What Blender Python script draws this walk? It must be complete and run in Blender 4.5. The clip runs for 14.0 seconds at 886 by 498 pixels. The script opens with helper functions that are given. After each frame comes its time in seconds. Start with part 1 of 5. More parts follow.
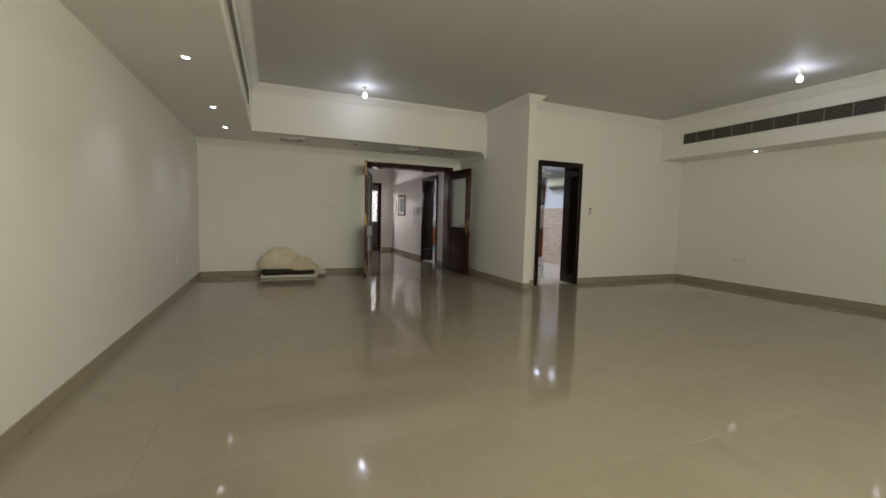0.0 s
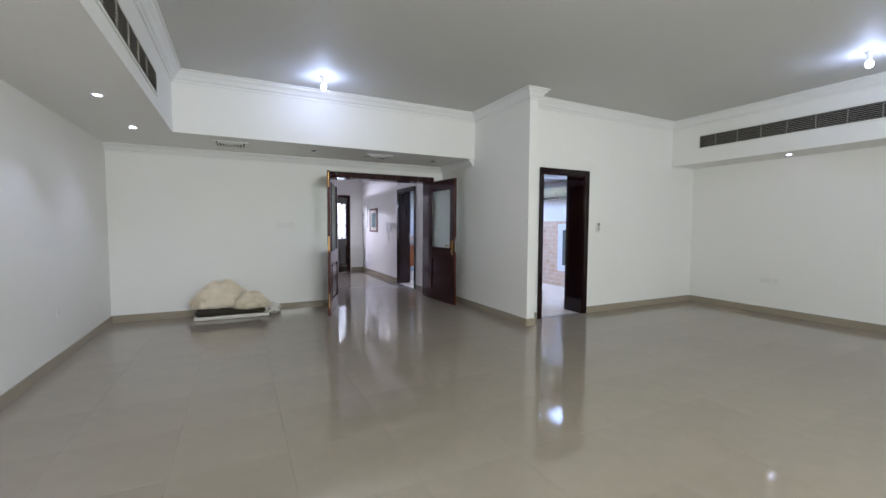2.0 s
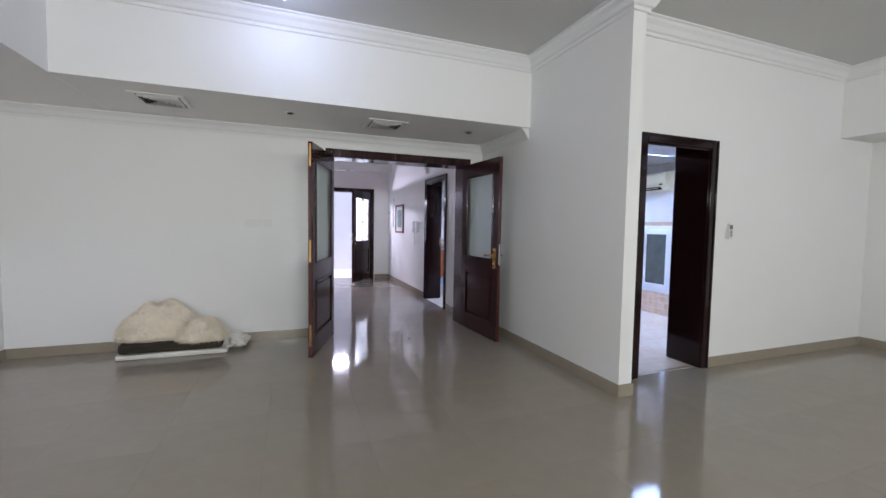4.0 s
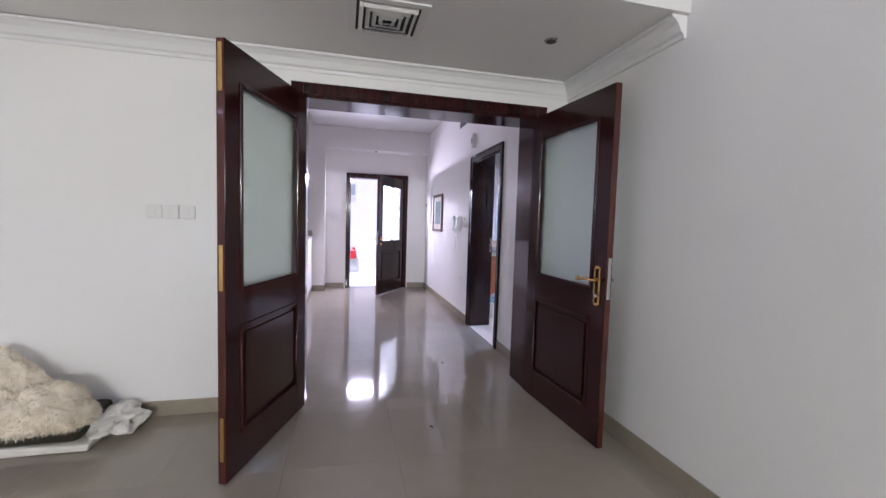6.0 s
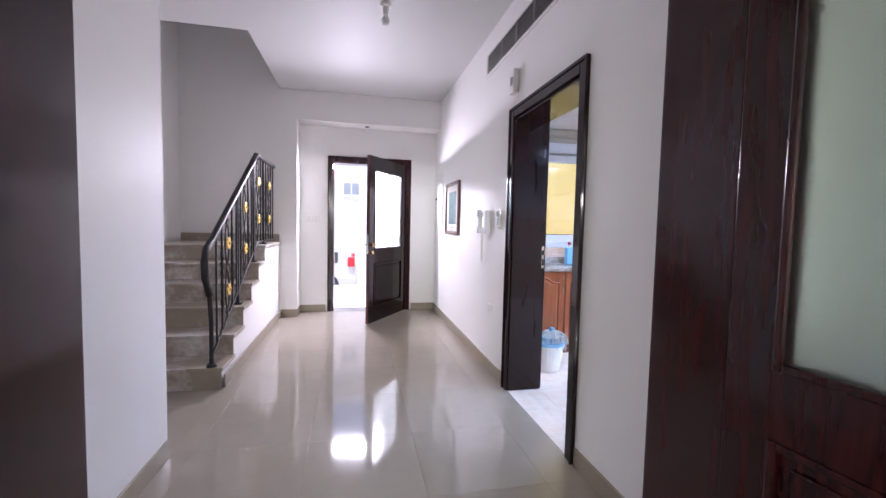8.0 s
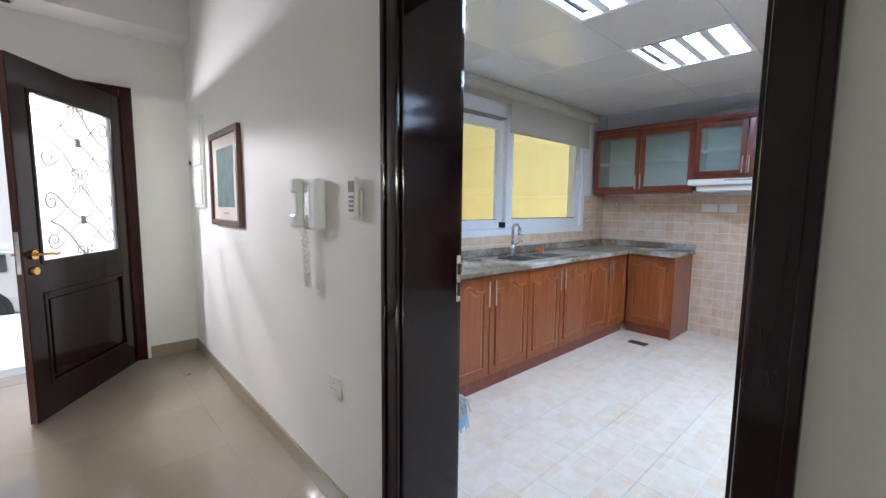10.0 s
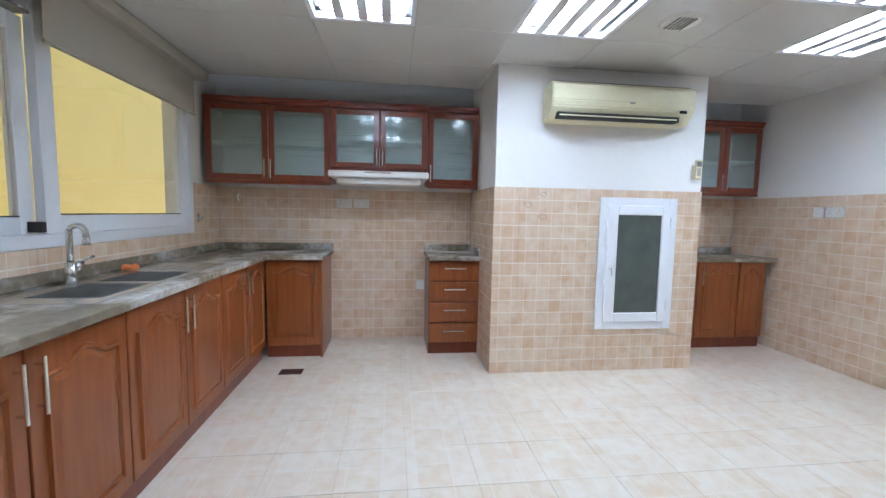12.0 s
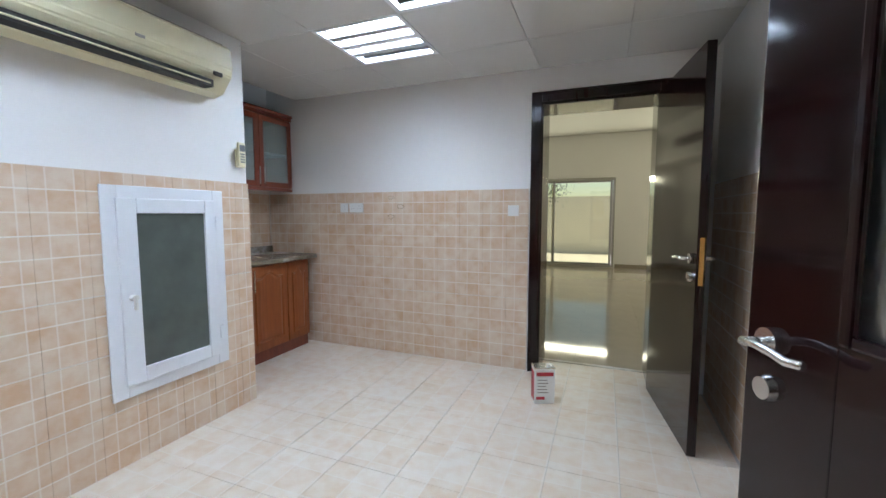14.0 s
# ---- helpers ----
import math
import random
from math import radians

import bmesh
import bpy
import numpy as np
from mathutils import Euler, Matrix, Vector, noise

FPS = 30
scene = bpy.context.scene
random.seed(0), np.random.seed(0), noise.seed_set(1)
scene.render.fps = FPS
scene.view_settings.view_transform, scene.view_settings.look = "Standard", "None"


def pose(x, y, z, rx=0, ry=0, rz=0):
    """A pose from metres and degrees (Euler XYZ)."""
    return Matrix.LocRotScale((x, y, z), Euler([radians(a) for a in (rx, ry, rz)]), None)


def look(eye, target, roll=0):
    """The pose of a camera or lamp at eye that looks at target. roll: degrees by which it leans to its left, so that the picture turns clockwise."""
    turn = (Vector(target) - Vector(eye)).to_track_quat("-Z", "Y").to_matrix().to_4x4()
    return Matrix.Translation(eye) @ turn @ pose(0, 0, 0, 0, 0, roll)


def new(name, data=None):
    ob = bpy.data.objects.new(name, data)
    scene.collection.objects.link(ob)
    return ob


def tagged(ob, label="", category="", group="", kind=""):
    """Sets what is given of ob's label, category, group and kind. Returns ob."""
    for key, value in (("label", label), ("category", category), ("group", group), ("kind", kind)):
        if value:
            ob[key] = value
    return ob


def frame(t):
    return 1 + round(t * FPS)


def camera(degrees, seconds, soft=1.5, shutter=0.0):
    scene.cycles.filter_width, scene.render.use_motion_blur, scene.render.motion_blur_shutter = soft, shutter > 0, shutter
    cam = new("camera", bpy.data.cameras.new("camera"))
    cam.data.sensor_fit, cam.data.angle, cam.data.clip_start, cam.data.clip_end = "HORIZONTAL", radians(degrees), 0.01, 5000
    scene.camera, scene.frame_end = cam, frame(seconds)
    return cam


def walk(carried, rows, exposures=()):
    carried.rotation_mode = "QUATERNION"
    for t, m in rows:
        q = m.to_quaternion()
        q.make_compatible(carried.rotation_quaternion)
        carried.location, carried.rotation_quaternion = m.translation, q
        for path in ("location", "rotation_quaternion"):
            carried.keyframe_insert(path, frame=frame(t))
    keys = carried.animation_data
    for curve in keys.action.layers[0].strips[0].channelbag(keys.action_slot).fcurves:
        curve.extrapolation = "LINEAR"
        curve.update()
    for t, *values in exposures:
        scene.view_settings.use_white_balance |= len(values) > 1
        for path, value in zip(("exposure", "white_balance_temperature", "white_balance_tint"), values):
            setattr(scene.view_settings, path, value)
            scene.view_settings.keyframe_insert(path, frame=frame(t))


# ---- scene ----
cam = camera(94.9, 14.0)
PATH = [
    (0, (0.332, 0.409, 1.165), (1.104, 2.247, 1.007), 1.4),
    (0.5, (0.415, 0.685, 1.27), (1.202, 2.518, 1.128), 1.2),
    (1, (0.446, 1.002, 1.303), (1.279, 2.815, 1.158), 0.7),
    (1.5, (0.524, 1.321, 1.328), (1.414, 3.107, 1.182), 0.4),
    (2, (0.713, 1.713, 1.339), (1.608, 3.497, 1.225), 0.3),
    (4.5, (1.928, 4.06, 1.336), (2.565, 5.953, 1.223), 1.2),
    (5, (2.128, 4.577, 1.341), (2.703, 6.489, 1.229), 1.4),
    (5.5, (2.282, 5.098, 1.329), (2.791, 7.029, 1.201), 1.5),
    (6, (2.442, 5.625, 1.316), (2.914, 7.565, 1.187), 1.7),
    (6.5, (2.539, 6.129, 1.29), (2.963, 8.079, 1.166), 1.7),
    (7, (2.667, 6.659, 1.286), (3.061, 8.615, 1.154), 1.5),
    (7.2, (2.724, 6.864, 1.259), (3.1, 8.824, 1.136), 1.2),
    (9.3, (3.007, 8.9, 1.31), (3.828, 10.717, 1.151), 0.9),
    (9.5, (3.059, 9.087, 1.297), (3.996, 10.847, 1.13), 0.7),
    (10, (3.239, 9.517, 1.304), (4.579, 10.987, 1.1), 0.6),
    (10.5, (3.456, 9.851, 1.283), (5.166, 10.869, 1.08), -0.0),
    (11, (3.702, 10.099, 1.282), (5.618, 10.638, 1.09), 0.3),
    (11.5, (3.923, 10.266, 1.273), (5.909, 10.406, 1.082), 0.9),
    (12, (4.097, 10.304, 1.246), (6.076, 10.065, 1.071), 1.1),
    (12.5, (4.309, 10.241, 1.254), (6.17, 9.524, 1.091), 1.1),
    (13, (4.546, 10.189, 1.26), (6.134, 8.985, 1.095), 0.8),
    (13.5, (4.755, 10.106, 1.249), (5.955, 8.516, 1.083), 0.3),
    (14, (4.942, 9.883, 1.253), (5.677, 8.031, 1.085), 0.0),
]
EXPOSURES = [(0.0, -0.65, 5950, 22), (0.5, -0.2, 5300, 24), (1.5, 0.16, 5000, 26), (4.5, 0.2, 5000, 32), (6.5, 0.88, 5100, 35),
             (7.2, 1.2, 5150, 35), (9.3, 0.52, 5350, 16), (10.3, 0.38, 5500, 15), (11.0, 0.28, 5700, 16), (12.5, 0.0, 5900, 17), (14.0, -0.15, 5950, 17)]
walk(cam, [(t, look(eye, target, roll)) for t, eye, target, roll in PATH], EXPOSURES)

# ---- world, sun and lamps ----
world = bpy.data.worlds.new("world")
scene.world = world
world.use_nodes = True
wn = world.node_tree.nodes
sky = wn.new("ShaderNodeTexSky")
sky.sky_type, sky.sun_disc = "NISHITA", False
sky.sun_elevation, sky.sun_rotation = radians(79), radians(190)
wn["Background"].inputs["Strength"].default_value = 0.15
world.node_tree.links.new(sky.outputs[0], wn["Background"].inputs["Color"])


def lamp(name, kind, m, energy, colour=(1, 1, 1), **more):
    data = bpy.data.lights.new(name, kind)
    data.energy, data.color = energy, colour
    if kind == "AREA":
        data.shape, data.size, data.size_y = "RECTANGLE", more["size"], more["size_y"]
    if kind in ("POINT", "SPOT"):
        data.shadow_soft_size = more.get("radius", 0.04)
    if kind == "SPOT":
        data.spot_size, data.spot_blend = radians(more.get("cone", 80)), 0.6
    ob = new(name, data)
    ob.matrix_world = m
    return ob


sun = lamp("sun", "SUN", look((0, 0, 0), (0.06, 0.18, -0.98)), 5.0, (1.0, 0.95, 0.86))
sun.data.angle = radians(0.5)
COOL, NEUTRAL = (0.86, 0.94, 1.0), (1.0, 0.97, 0.92)
BULBS = [(1.66, 6.82), (6.45, 3.55)]
SPOTS = [(-0.31, 4.38), (-0.31, 6.07), (-0.31, 7.33), (-0.31, 2.6), (7.75, 4.75), (7.75, 2.9)]
for bx, by in BULBS:
    lamp("bulb_light", "POINT", pose(bx, by, 2.955), 2.2, COOL, radius=0.035)
for bx, by in SPOTS:
    lamp("spot_light", "SPOT", pose(bx, by, 2.395), 15, NEUTRAL, radius=0.03, cone=95)
# daylight in the openings
TINTED_DAY = (1.0, 0.96, 0.62)
lamp("patio_daylight", "AREA", look((6.1, -0.405, 2.06), (6.1, 3.6, 1.75)), 26, TINTED_DAY, size=2.6, size_y=0.1)
lamp("patio_daylight", "AREA", look((2.0, -0.405, 2.06), (2.0, 3.6, 1.75)), 150, TINTED_DAY, size=2.6, size_y=0.1)
lamp("entrance_daylight", "AREA", look((3.32, 13.72, 1.05), (3.2, 10.5, 0.95)), 7, (1.0, 0.88, 0.76), size=0.4, size_y=1.9)
lamp("entrance_daylight", "AREA", look((2.8, 13.72, 2.08), (2.6, 11.5, 0.0)), 48, (1.0, 0.88, 0.76), size=0.44, size_y=0.08)

# ---- materials ----


def material(name, base, rough=0.5, metal=0.0, spread=0.06, grain=40.0, blotch=1.5, bump=0.02, coat=0.0, emit=0.0, specular=0.5, random_value=0.0):
    """A surface with variation at two scales: grain and blotches, and a fine relief."""
    m = bpy.data.materials.new(name)
    m.use_nodes = True
    n, l = m.node_tree.nodes, m.node_tree.links
    b = n["Principled BSDF"]
    tc = n.new("ShaderNodeTexCoord")
    small, large = n.new("ShaderNodeTexNoise"), n.new("ShaderNodeTexNoise")
    small.inputs["Scale"].default_value, large.inputs["Scale"].default_value = grain, blotch
    small.inputs["Detail"].default_value = large.inputs["Detail"].default_value = 4
    for t in (small, large):
        l.new(tc.outputs["Object"], t.inputs["Vector"])
    add = n.new("ShaderNodeMath")
    add.operation = "ADD"
    l.new(small.outputs["Fac"], add.inputs[0])
    l.new(large.outputs["Fac"], add.inputs[1])
    value = add
    if random_value:
        info, mul = n.new("ShaderNodeObjectInfo"), n.new("ShaderNodeMath")
        mul.operation = "MULTIPLY_ADD"
        mul.inputs[1].default_value = random_value
        l.new(info.outputs["Random"], mul.inputs[0])
        l.new(add.outputs[0], mul.inputs[2])
        value = mul
    ramp = n.new("ShaderNodeMapRange")
    ramp.inputs["From Min"].default_value, ramp.inputs["From Max"].default_value = 0.6, 1.4 + random_value
    ramp.inputs["To Min"].default_value, ramp.inputs["To Max"].default_value = 1 - spread, 1 + spread
    l.new(value.outputs[0], ramp.inputs["Value"])
    mix = n.new("ShaderNodeVectorMath")
    mix.operation = "SCALE"
    mix.inputs[0].default_value = base
    l.new(ramp.outputs[0], mix.inputs["Scale"])
    l.new(mix.outputs[0], b.inputs["Base Color"])
    b.inputs["Roughness"].default_value, b.inputs["Metallic"].default_value = rough, metal
    b.inputs["Coat Weight"].default_value, b.inputs["Specular IOR Level"].default_value = coat, specular
    b.inputs["Coat Roughness"].default_value = 0.06
    if bump:
        bn = n.new("ShaderNodeBump")
        bn.inputs["Strength"].default_value, bn.inputs["Distance"].default_value = bump * 5, 0.002
        l.new(small.outputs["Fac"], bn.inputs["Height"])
        l.new(bn.outputs[0], b.inputs["Normal"])
    if emit:
        b.inputs["Emission Color"].default_value, b.inputs["Emission Strength"].default_value = (*base, 1), emit
    return m


def wood(name, dark, light, rough=0.3, coat=0.3, across=14.0, along=1.2):
    """Straight-grained timber; the grain runs along local z."""
    m = material(name, light, rough, coat=coat, bump=0.004)
    n, l = m.node_tree.nodes, m.node_tree.links
    tc, mp, ns, cr = n.new("ShaderNodeTexCoord"), n.new("ShaderNodeMapping"), n.new("ShaderNodeTexNoise"), n.new("ShaderNodeValToRGB")
    mp.inputs["Scale"].default_value = (across, across, along)
    ns.inputs["Scale"].default_value, ns.inputs["Detail"].default_value, ns.inputs["Distortion"].default_value = 2.2, 6, 0.6
    cr.color_ramp.elements[0].position, cr.color_ramp.elements[0].color = 0.3, (*dark, 1)
    cr.color_ramp.elements[1].position, cr.color_ramp.elements[1].color = 0.7, (*light, 1)
    l.new(tc.outputs["Object"], mp.inputs["Vector"])
    l.new(mp.outputs[0], ns.inputs["Vector"])
    l.new(ns.outputs["Fac"], cr.inputs["Fac"])
    l.new(cr.outputs[0], n["Principled BSDF"].inputs["Base Color"])
    return m


def glass(name, colour, rough, transmission=1.0):
    m = bpy.data.materials.new(name)
    m.use_nodes = True
    b = m.node_tree.nodes["Principled BSDF"]
    b.inputs["Base Color"].default_value = (*colour, 1)
    b.inputs["Roughness"].default_value, b.inputs["Transmission Weight"].default_value, b.inputs["IOR"].default_value = rough, transmission, 1.45
    return m


def stone(name, colours, scale, rough):
    m = material(name, colours[0], rough, bump=0.006)
    n, l = m.node_tree.nodes, m.node_tree.links
    tc, ns, vo, cr, ad = (n.new("ShaderNode" + k) for k in ("TexCoord", "TexNoise", "TexVoronoi", "ValToRGB", "Math"))
    ns.inputs["Scale"].default_value, ns.inputs["Detail"].default_value = scale, 8
    vo.inputs["Scale"].default_value = scale * 9
    ad.operation = "MULTIPLY_ADD"
    ad.inputs[1].default_value = 0.14
    l.new(tc.outputs["Object"], ns.inputs["Vector"])
    l.new(tc.outputs["Object"], vo.inputs["Vector"])
    l.new(vo.outputs["Distance"], ad.inputs[0])
    l.new(ns.outputs["Fac"], ad.inputs[2])
    for e, p, c in zip((cr.color_ramp.elements[0], cr.color_ramp.elements[1], cr.color_ramp.elements.new(0.6)), (0.35, 0.75, 0.53), colours):
        e.position, e.color = p, (*c, 1)
    l.new(ad.outputs[0], cr.inputs["Fac"])
    l.new(cr.outputs[0], n["Principled BSDF"].inputs["Base Color"])
    return m


def patched_tile(name, warm, pale, line, step, rough, axes, weight=(0.65, 0.65), width=0.475):
    """Glazed tile printed with soft square patches between pale lines."""
    m = material(name, warm, rough, bump=0.002)
    n, l = m.node_tree.nodes, m.node_tree.links
    b = n["Principled BSDF"]
    tc, sep = n.new("ShaderNodeNewGeometry"), n.new("ShaderNodeSeparateXYZ")
    l.new(tc.outputs["Position"], sep.inputs[0])
    lines = []
    cells = []
    for axis, size, heavy in zip(axes, step, weight):
        wt_ = n.new("ShaderNodeMath")
        wt_.operation, wt_.inputs[1].default_value = "MULTIPLY", heavy
        dv, fr, sb, ab, gt, fl = (n.new("ShaderNodeMath") for _ in range(6))
        dv.operation, dv.inputs[1].default_value = "DIVIDE", size
        fr.operation, sb.operation, ab.operation, gt.operation, fl.operation = "FRACT", "SUBTRACT", "ABSOLUTE", "GREATER_THAN", "FLOOR"
        sb.inputs[1].default_value, gt.inputs[1].default_value = 0.5, width
        l.new(sep.outputs[axis], dv.inputs[0])
        l.new(dv.outputs[0], fr.inputs[0])
        l.new(dv.outputs[0], fl.inputs[0])
        l.new(fr.outputs[0], sb.inputs[0])
        l.new(sb.outputs[0], ab.inputs[0])
        l.new(ab.outputs[0], gt.inputs[0])
        l.new(gt.outputs[0], wt_.inputs[0])
        lines.append(wt_)
        cells.append(fl)
    mx = n.new("ShaderNodeMath")
    mx.operation = "MAXIMUM"
    l.new(lines[0].outputs[0], mx.inputs[0])
    l.new(lines[1].outputs[0], mx.inputs[1])
    cv, wnz = n.new("ShaderNodeCombineXYZ"), n.new("ShaderNodeTexWhiteNoise")
    l.new(cells[0].outputs[0], cv.inputs[0])
    l.new(cells[1].outputs[0], cv.inputs[1])
    l.new(cv.outputs[0], wnz.inputs["Vector"])
    ns = n.new("ShaderNodeTexNoise")
    ns.inputs["Scale"].default_value, ns.inputs["Detail"].default_value = 13, 5
    l.new(tc.outputs["Position"], ns.inputs["Vector"])
    ma = n.new("ShaderNodeMath")
    ma.operation, ma.inputs[1].default_value = "MULTIPLY_ADD", 0.22
    l.new(wnz.outputs["Value"], ma.inputs[0])
    l.new(ns.outputs["Fac"], ma.inputs[2])
    cr = n.new("ShaderNodeValToRGB")
    cr.color_ramp.elements[0].position, cr.color_ramp.elements[0].color = 0.42, (*pale, 1)
    cr.color_ramp.elements[1].position, cr.color_ramp.elements[1].color = 0.86, (*warm, 1)
    l.new(ma.outputs[0], cr.inputs["Fac"])
    mix = n.new("ShaderNodeMix")
    mix.data_type = "RGBA"
    mix.inputs["B"].default_value = (*line, 1)
    sc = n.new("ShaderNodeMath")
    sc.operation, sc.inputs[1].default_value = "MULTIPLY", 1.0
    l.new(mx.outputs[0], sc.inputs[0])
    l.new(sc.outputs[0], mix.inputs["Factor"])
    l.new(cr.outputs[0], mix.inputs["A"])
    l.new(mix.outputs["Result"], b.inputs["Base Color"])
    ridge = n.new("ShaderNodeBump")
    ridge.inputs["Strength"].default_value, ridge.inputs["Distance"].default_value = 0.5, 0.0015
    l.new(mx.outputs[0], ridge.inputs["Height"])
    l.new(ridge.outputs[0], b.inputs["Normal"])
    return m


PAINT = material("white_wall_paint", (0.85, 0.84, 0.815), 0.55, spread=0.02, grain=120, blotch=0.8, bump=0.03)
# white ceiling; the weaker light up there is put into a greyer base
CEIL = material("shade_dimmed_ceiling_paint", (0.62, 0.615, 0.60), 0.6, spread=0.02, grain=100, bump=0.02)
PLASTER = material("white_cornice_paint", (0.82, 0.815, 0.80), 0.45, spread=0.02, bump=0.01)
PORCELAIN = material("polished_taupe_porcelain", (0.315, 0.275, 0.217), 0.065, spread=0.07, grain=9, blotch=1.3, bump=0.0, specular=0.5, random_value=0.25)
SKIRT = material("taupe_skirting_tile", (0.33, 0.285, 0.215), 0.18, spread=0.06, grain=20, bump=0.0)
GROUT = material("grey_grout", (0.33, 0.29, 0.235), 0.8, grain=80)
GROUT_PALE = material("pale_grout", (0.56, 0.52, 0.46), 0.8, grain=80)
MAHOGANY = wood("dark_mahogany_lacquer", (0.012, 0.003, 0.003), (0.042, 0.007, 0.007), 0.18, 0.15)
EBONY = wood("near_black_lacquer", (0.010, 0.004, 0.004), (0.018, 0.006, 0.006), 0.1, 0.1)
for lacquer in (MAHOGANY, EBONY):
    lacquer.node_tree.nodes["Principled BSDF"].inputs["Specular IOR Level"].default_value = 0.28
EDGE = wood("red_mahogany_edge", (0.045, 0.010, 0.006), (0.085, 0.020, 0.012), 0.25, 0.3)
CHERRY = wood("cherry_cabinet_wood", (0.23, 0.058, 0.014), (0.32, 0.092, 0.022), 0.3, 0.2)
CHERRY_DARK = wood("dark_cherry_wood", (0.15, 0.026, 0.010), (0.22, 0.045, 0.016), 0.3, 0.25)
FROST = glass("frosted_glass", (0.80, 0.88, 0.86), 0.55)
REED = glass("reeded_glass", (0.66, 0.76, 0.73), 0.07, 0.75)
PATIO_PANE = glass("yellow_tinted_glass", (1.0, 0.99, 0.64), 0.0)
PANE = glass("clear_glass", (0.97, 0.98, 0.97), 0.0)
BRASS = material("polished_brass", (0.75, 0.47, 0.16), 0.25, 1.0, spread=0.1, bump=0.0)
CHROME = material("brushed_chrome", (0.72, 0.72, 0.70), 0.22, 1.0, spread=0.08, bump=0.0)
STEEL = material("stainless_steel", (0.78, 0.78, 0.77), 0.27, 1.0, spread=0.1, grain=90, bump=0.004)
IRON = material("black_wrought_iron", (0.016, 0.015, 0.015), 0.38, 0.4, spread=0.2, bump=0.03)
GOLD = material("gold_leaf_paint", (0.62, 0.42, 0.07), 0.35, 0.6, spread=0.2, bump=0.02)
UPVC = material("white_window_frame", (0.83, 0.85, 0.88), 0.3, spread=0.02, bump=0.0)
ALU = material("grey_aluminium", (0.42, 0.41, 0.36), 0.35, 0.7, bump=0.0)
PLASTIC = material("white_plastic", (0.80, 0.79, 0.76), 0.35, spread=0.02, bump=0.0)
AGED = material("yellowed_plastic", (0.74, 0.69, 0.46), 0.35, spread=0.07, grain=6, blotch=3, bump=0.0)
# near-black, for small dark parts and for the shade inside openings
DARK = material("black_parts_and_cavity_shade", (0.02, 0.018, 0.016), 0.7, spread=0.2)
GRILLE = material("grey_grille_paint", (0.33, 0.31, 0.27), 0.5, spread=0.1, grain=30)
GRANITE = stone("grey_green_granite", ((0.17, 0.14, 0.095), (0.33, 0.285, 0.21), (0.25, 0.21, 0.15)), 3, 0.25)
STEPSTONE = stone("beige_step_stone", ((0.30, 0.255, 0.19), (0.38, 0.33, 0.26), (0.34, 0.29, 0.22)), 3, 0.3)
WALLTILE_X = patched_tile("beige_wall_tile_yz", (0.66, 0.44, 0.28), (0.75, 0.61, 0.47), (0.86, 0.81, 0.74), (0.1, 0.0971), 0.2, (1, 2), (0.45, 0.75), 0.468)
WALLTILE_Y = patched_tile("beige_wall_tile_xz", (0.66, 0.44, 0.28), (0.75, 0.61, 0.47), (0.86, 0.81, 0.74), (0.1, 0.0971), 0.2, (0, 2), (0.45, 0.75), 0.468)
FLOORTILE = patched_tile("cream_floor_tile", (0.73, 0.58, 0.43), (0.80, 0.72, 0.62), (0.81, 0.75, 0.67), (0.167, 0.167), 0.3, (0, 1), (0.5, 0.5), 0.475)
METALTILE = material("gloss_white_ceiling_panel", (0.72, 0.715, 0.685), 0.06, spread=0.02, grain=3, bump=0.0)
TUBE = material("lit_tube_strip", (0.74, 0.89, 1.0), 0.5, emit=34.0, spread=0.0, bump=0.0)
BULB = material("lit_bulb", (0.92, 0.97, 1.0), 0.4, emit=30.0, spread=0.0, bump=0.0)
BULB_OFF = material("unlit_bulb_glass", (0.8, 0.8, 0.78), 0.15, spread=0.0, bump=0.0)
LEDLIT = material("lit_downlight", (1.0, 0.97, 0.9), 0.4, emit=25.0, spread=0.0, bump=0.0)

# ---- mesh helpers ----


def box(bm, x0, y0, z0, x1, y1, z1, bevel=0.0, m=None):
    mat = Matrix.Translation(((x0 + x1) / 2, (y0 + y1) / 2, (z0 + z1) / 2)) @ Matrix.Diagonal((abs(x1 - x0), abs(y1 - y0), abs(z1 - z0), 1))
    got = bmesh.ops.create_cube(bm, size=1, matrix=(m @ mat if m else mat))
    if bevel:
        edges = list({e for v in got["verts"] for e in v.link_edges})
        bmesh.ops.bevel(bm, geom=edges, offset=bevel, segments=2, affect="EDGES", profile=0.5)
    return bm


def bx(*a, **k):
    return box(bmesh.new(), *a, **k)


def cyl(bm, p0, p1, r0, r1=None, seg=16):
    p0, p1 = Vector(p0), Vector(p1)
    d = p1 - p0
    m = Matrix.Translation((p0 + p1) / 2) @ d.to_track_quat("Z", "Y").to_matrix().to_4x4()
    bmesh.ops.create_cone(bm, cap_ends=True, segments=seg, radius1=r0, radius2=r0 if r1 is None else r1, depth=d.length, matrix=m)
    return bm


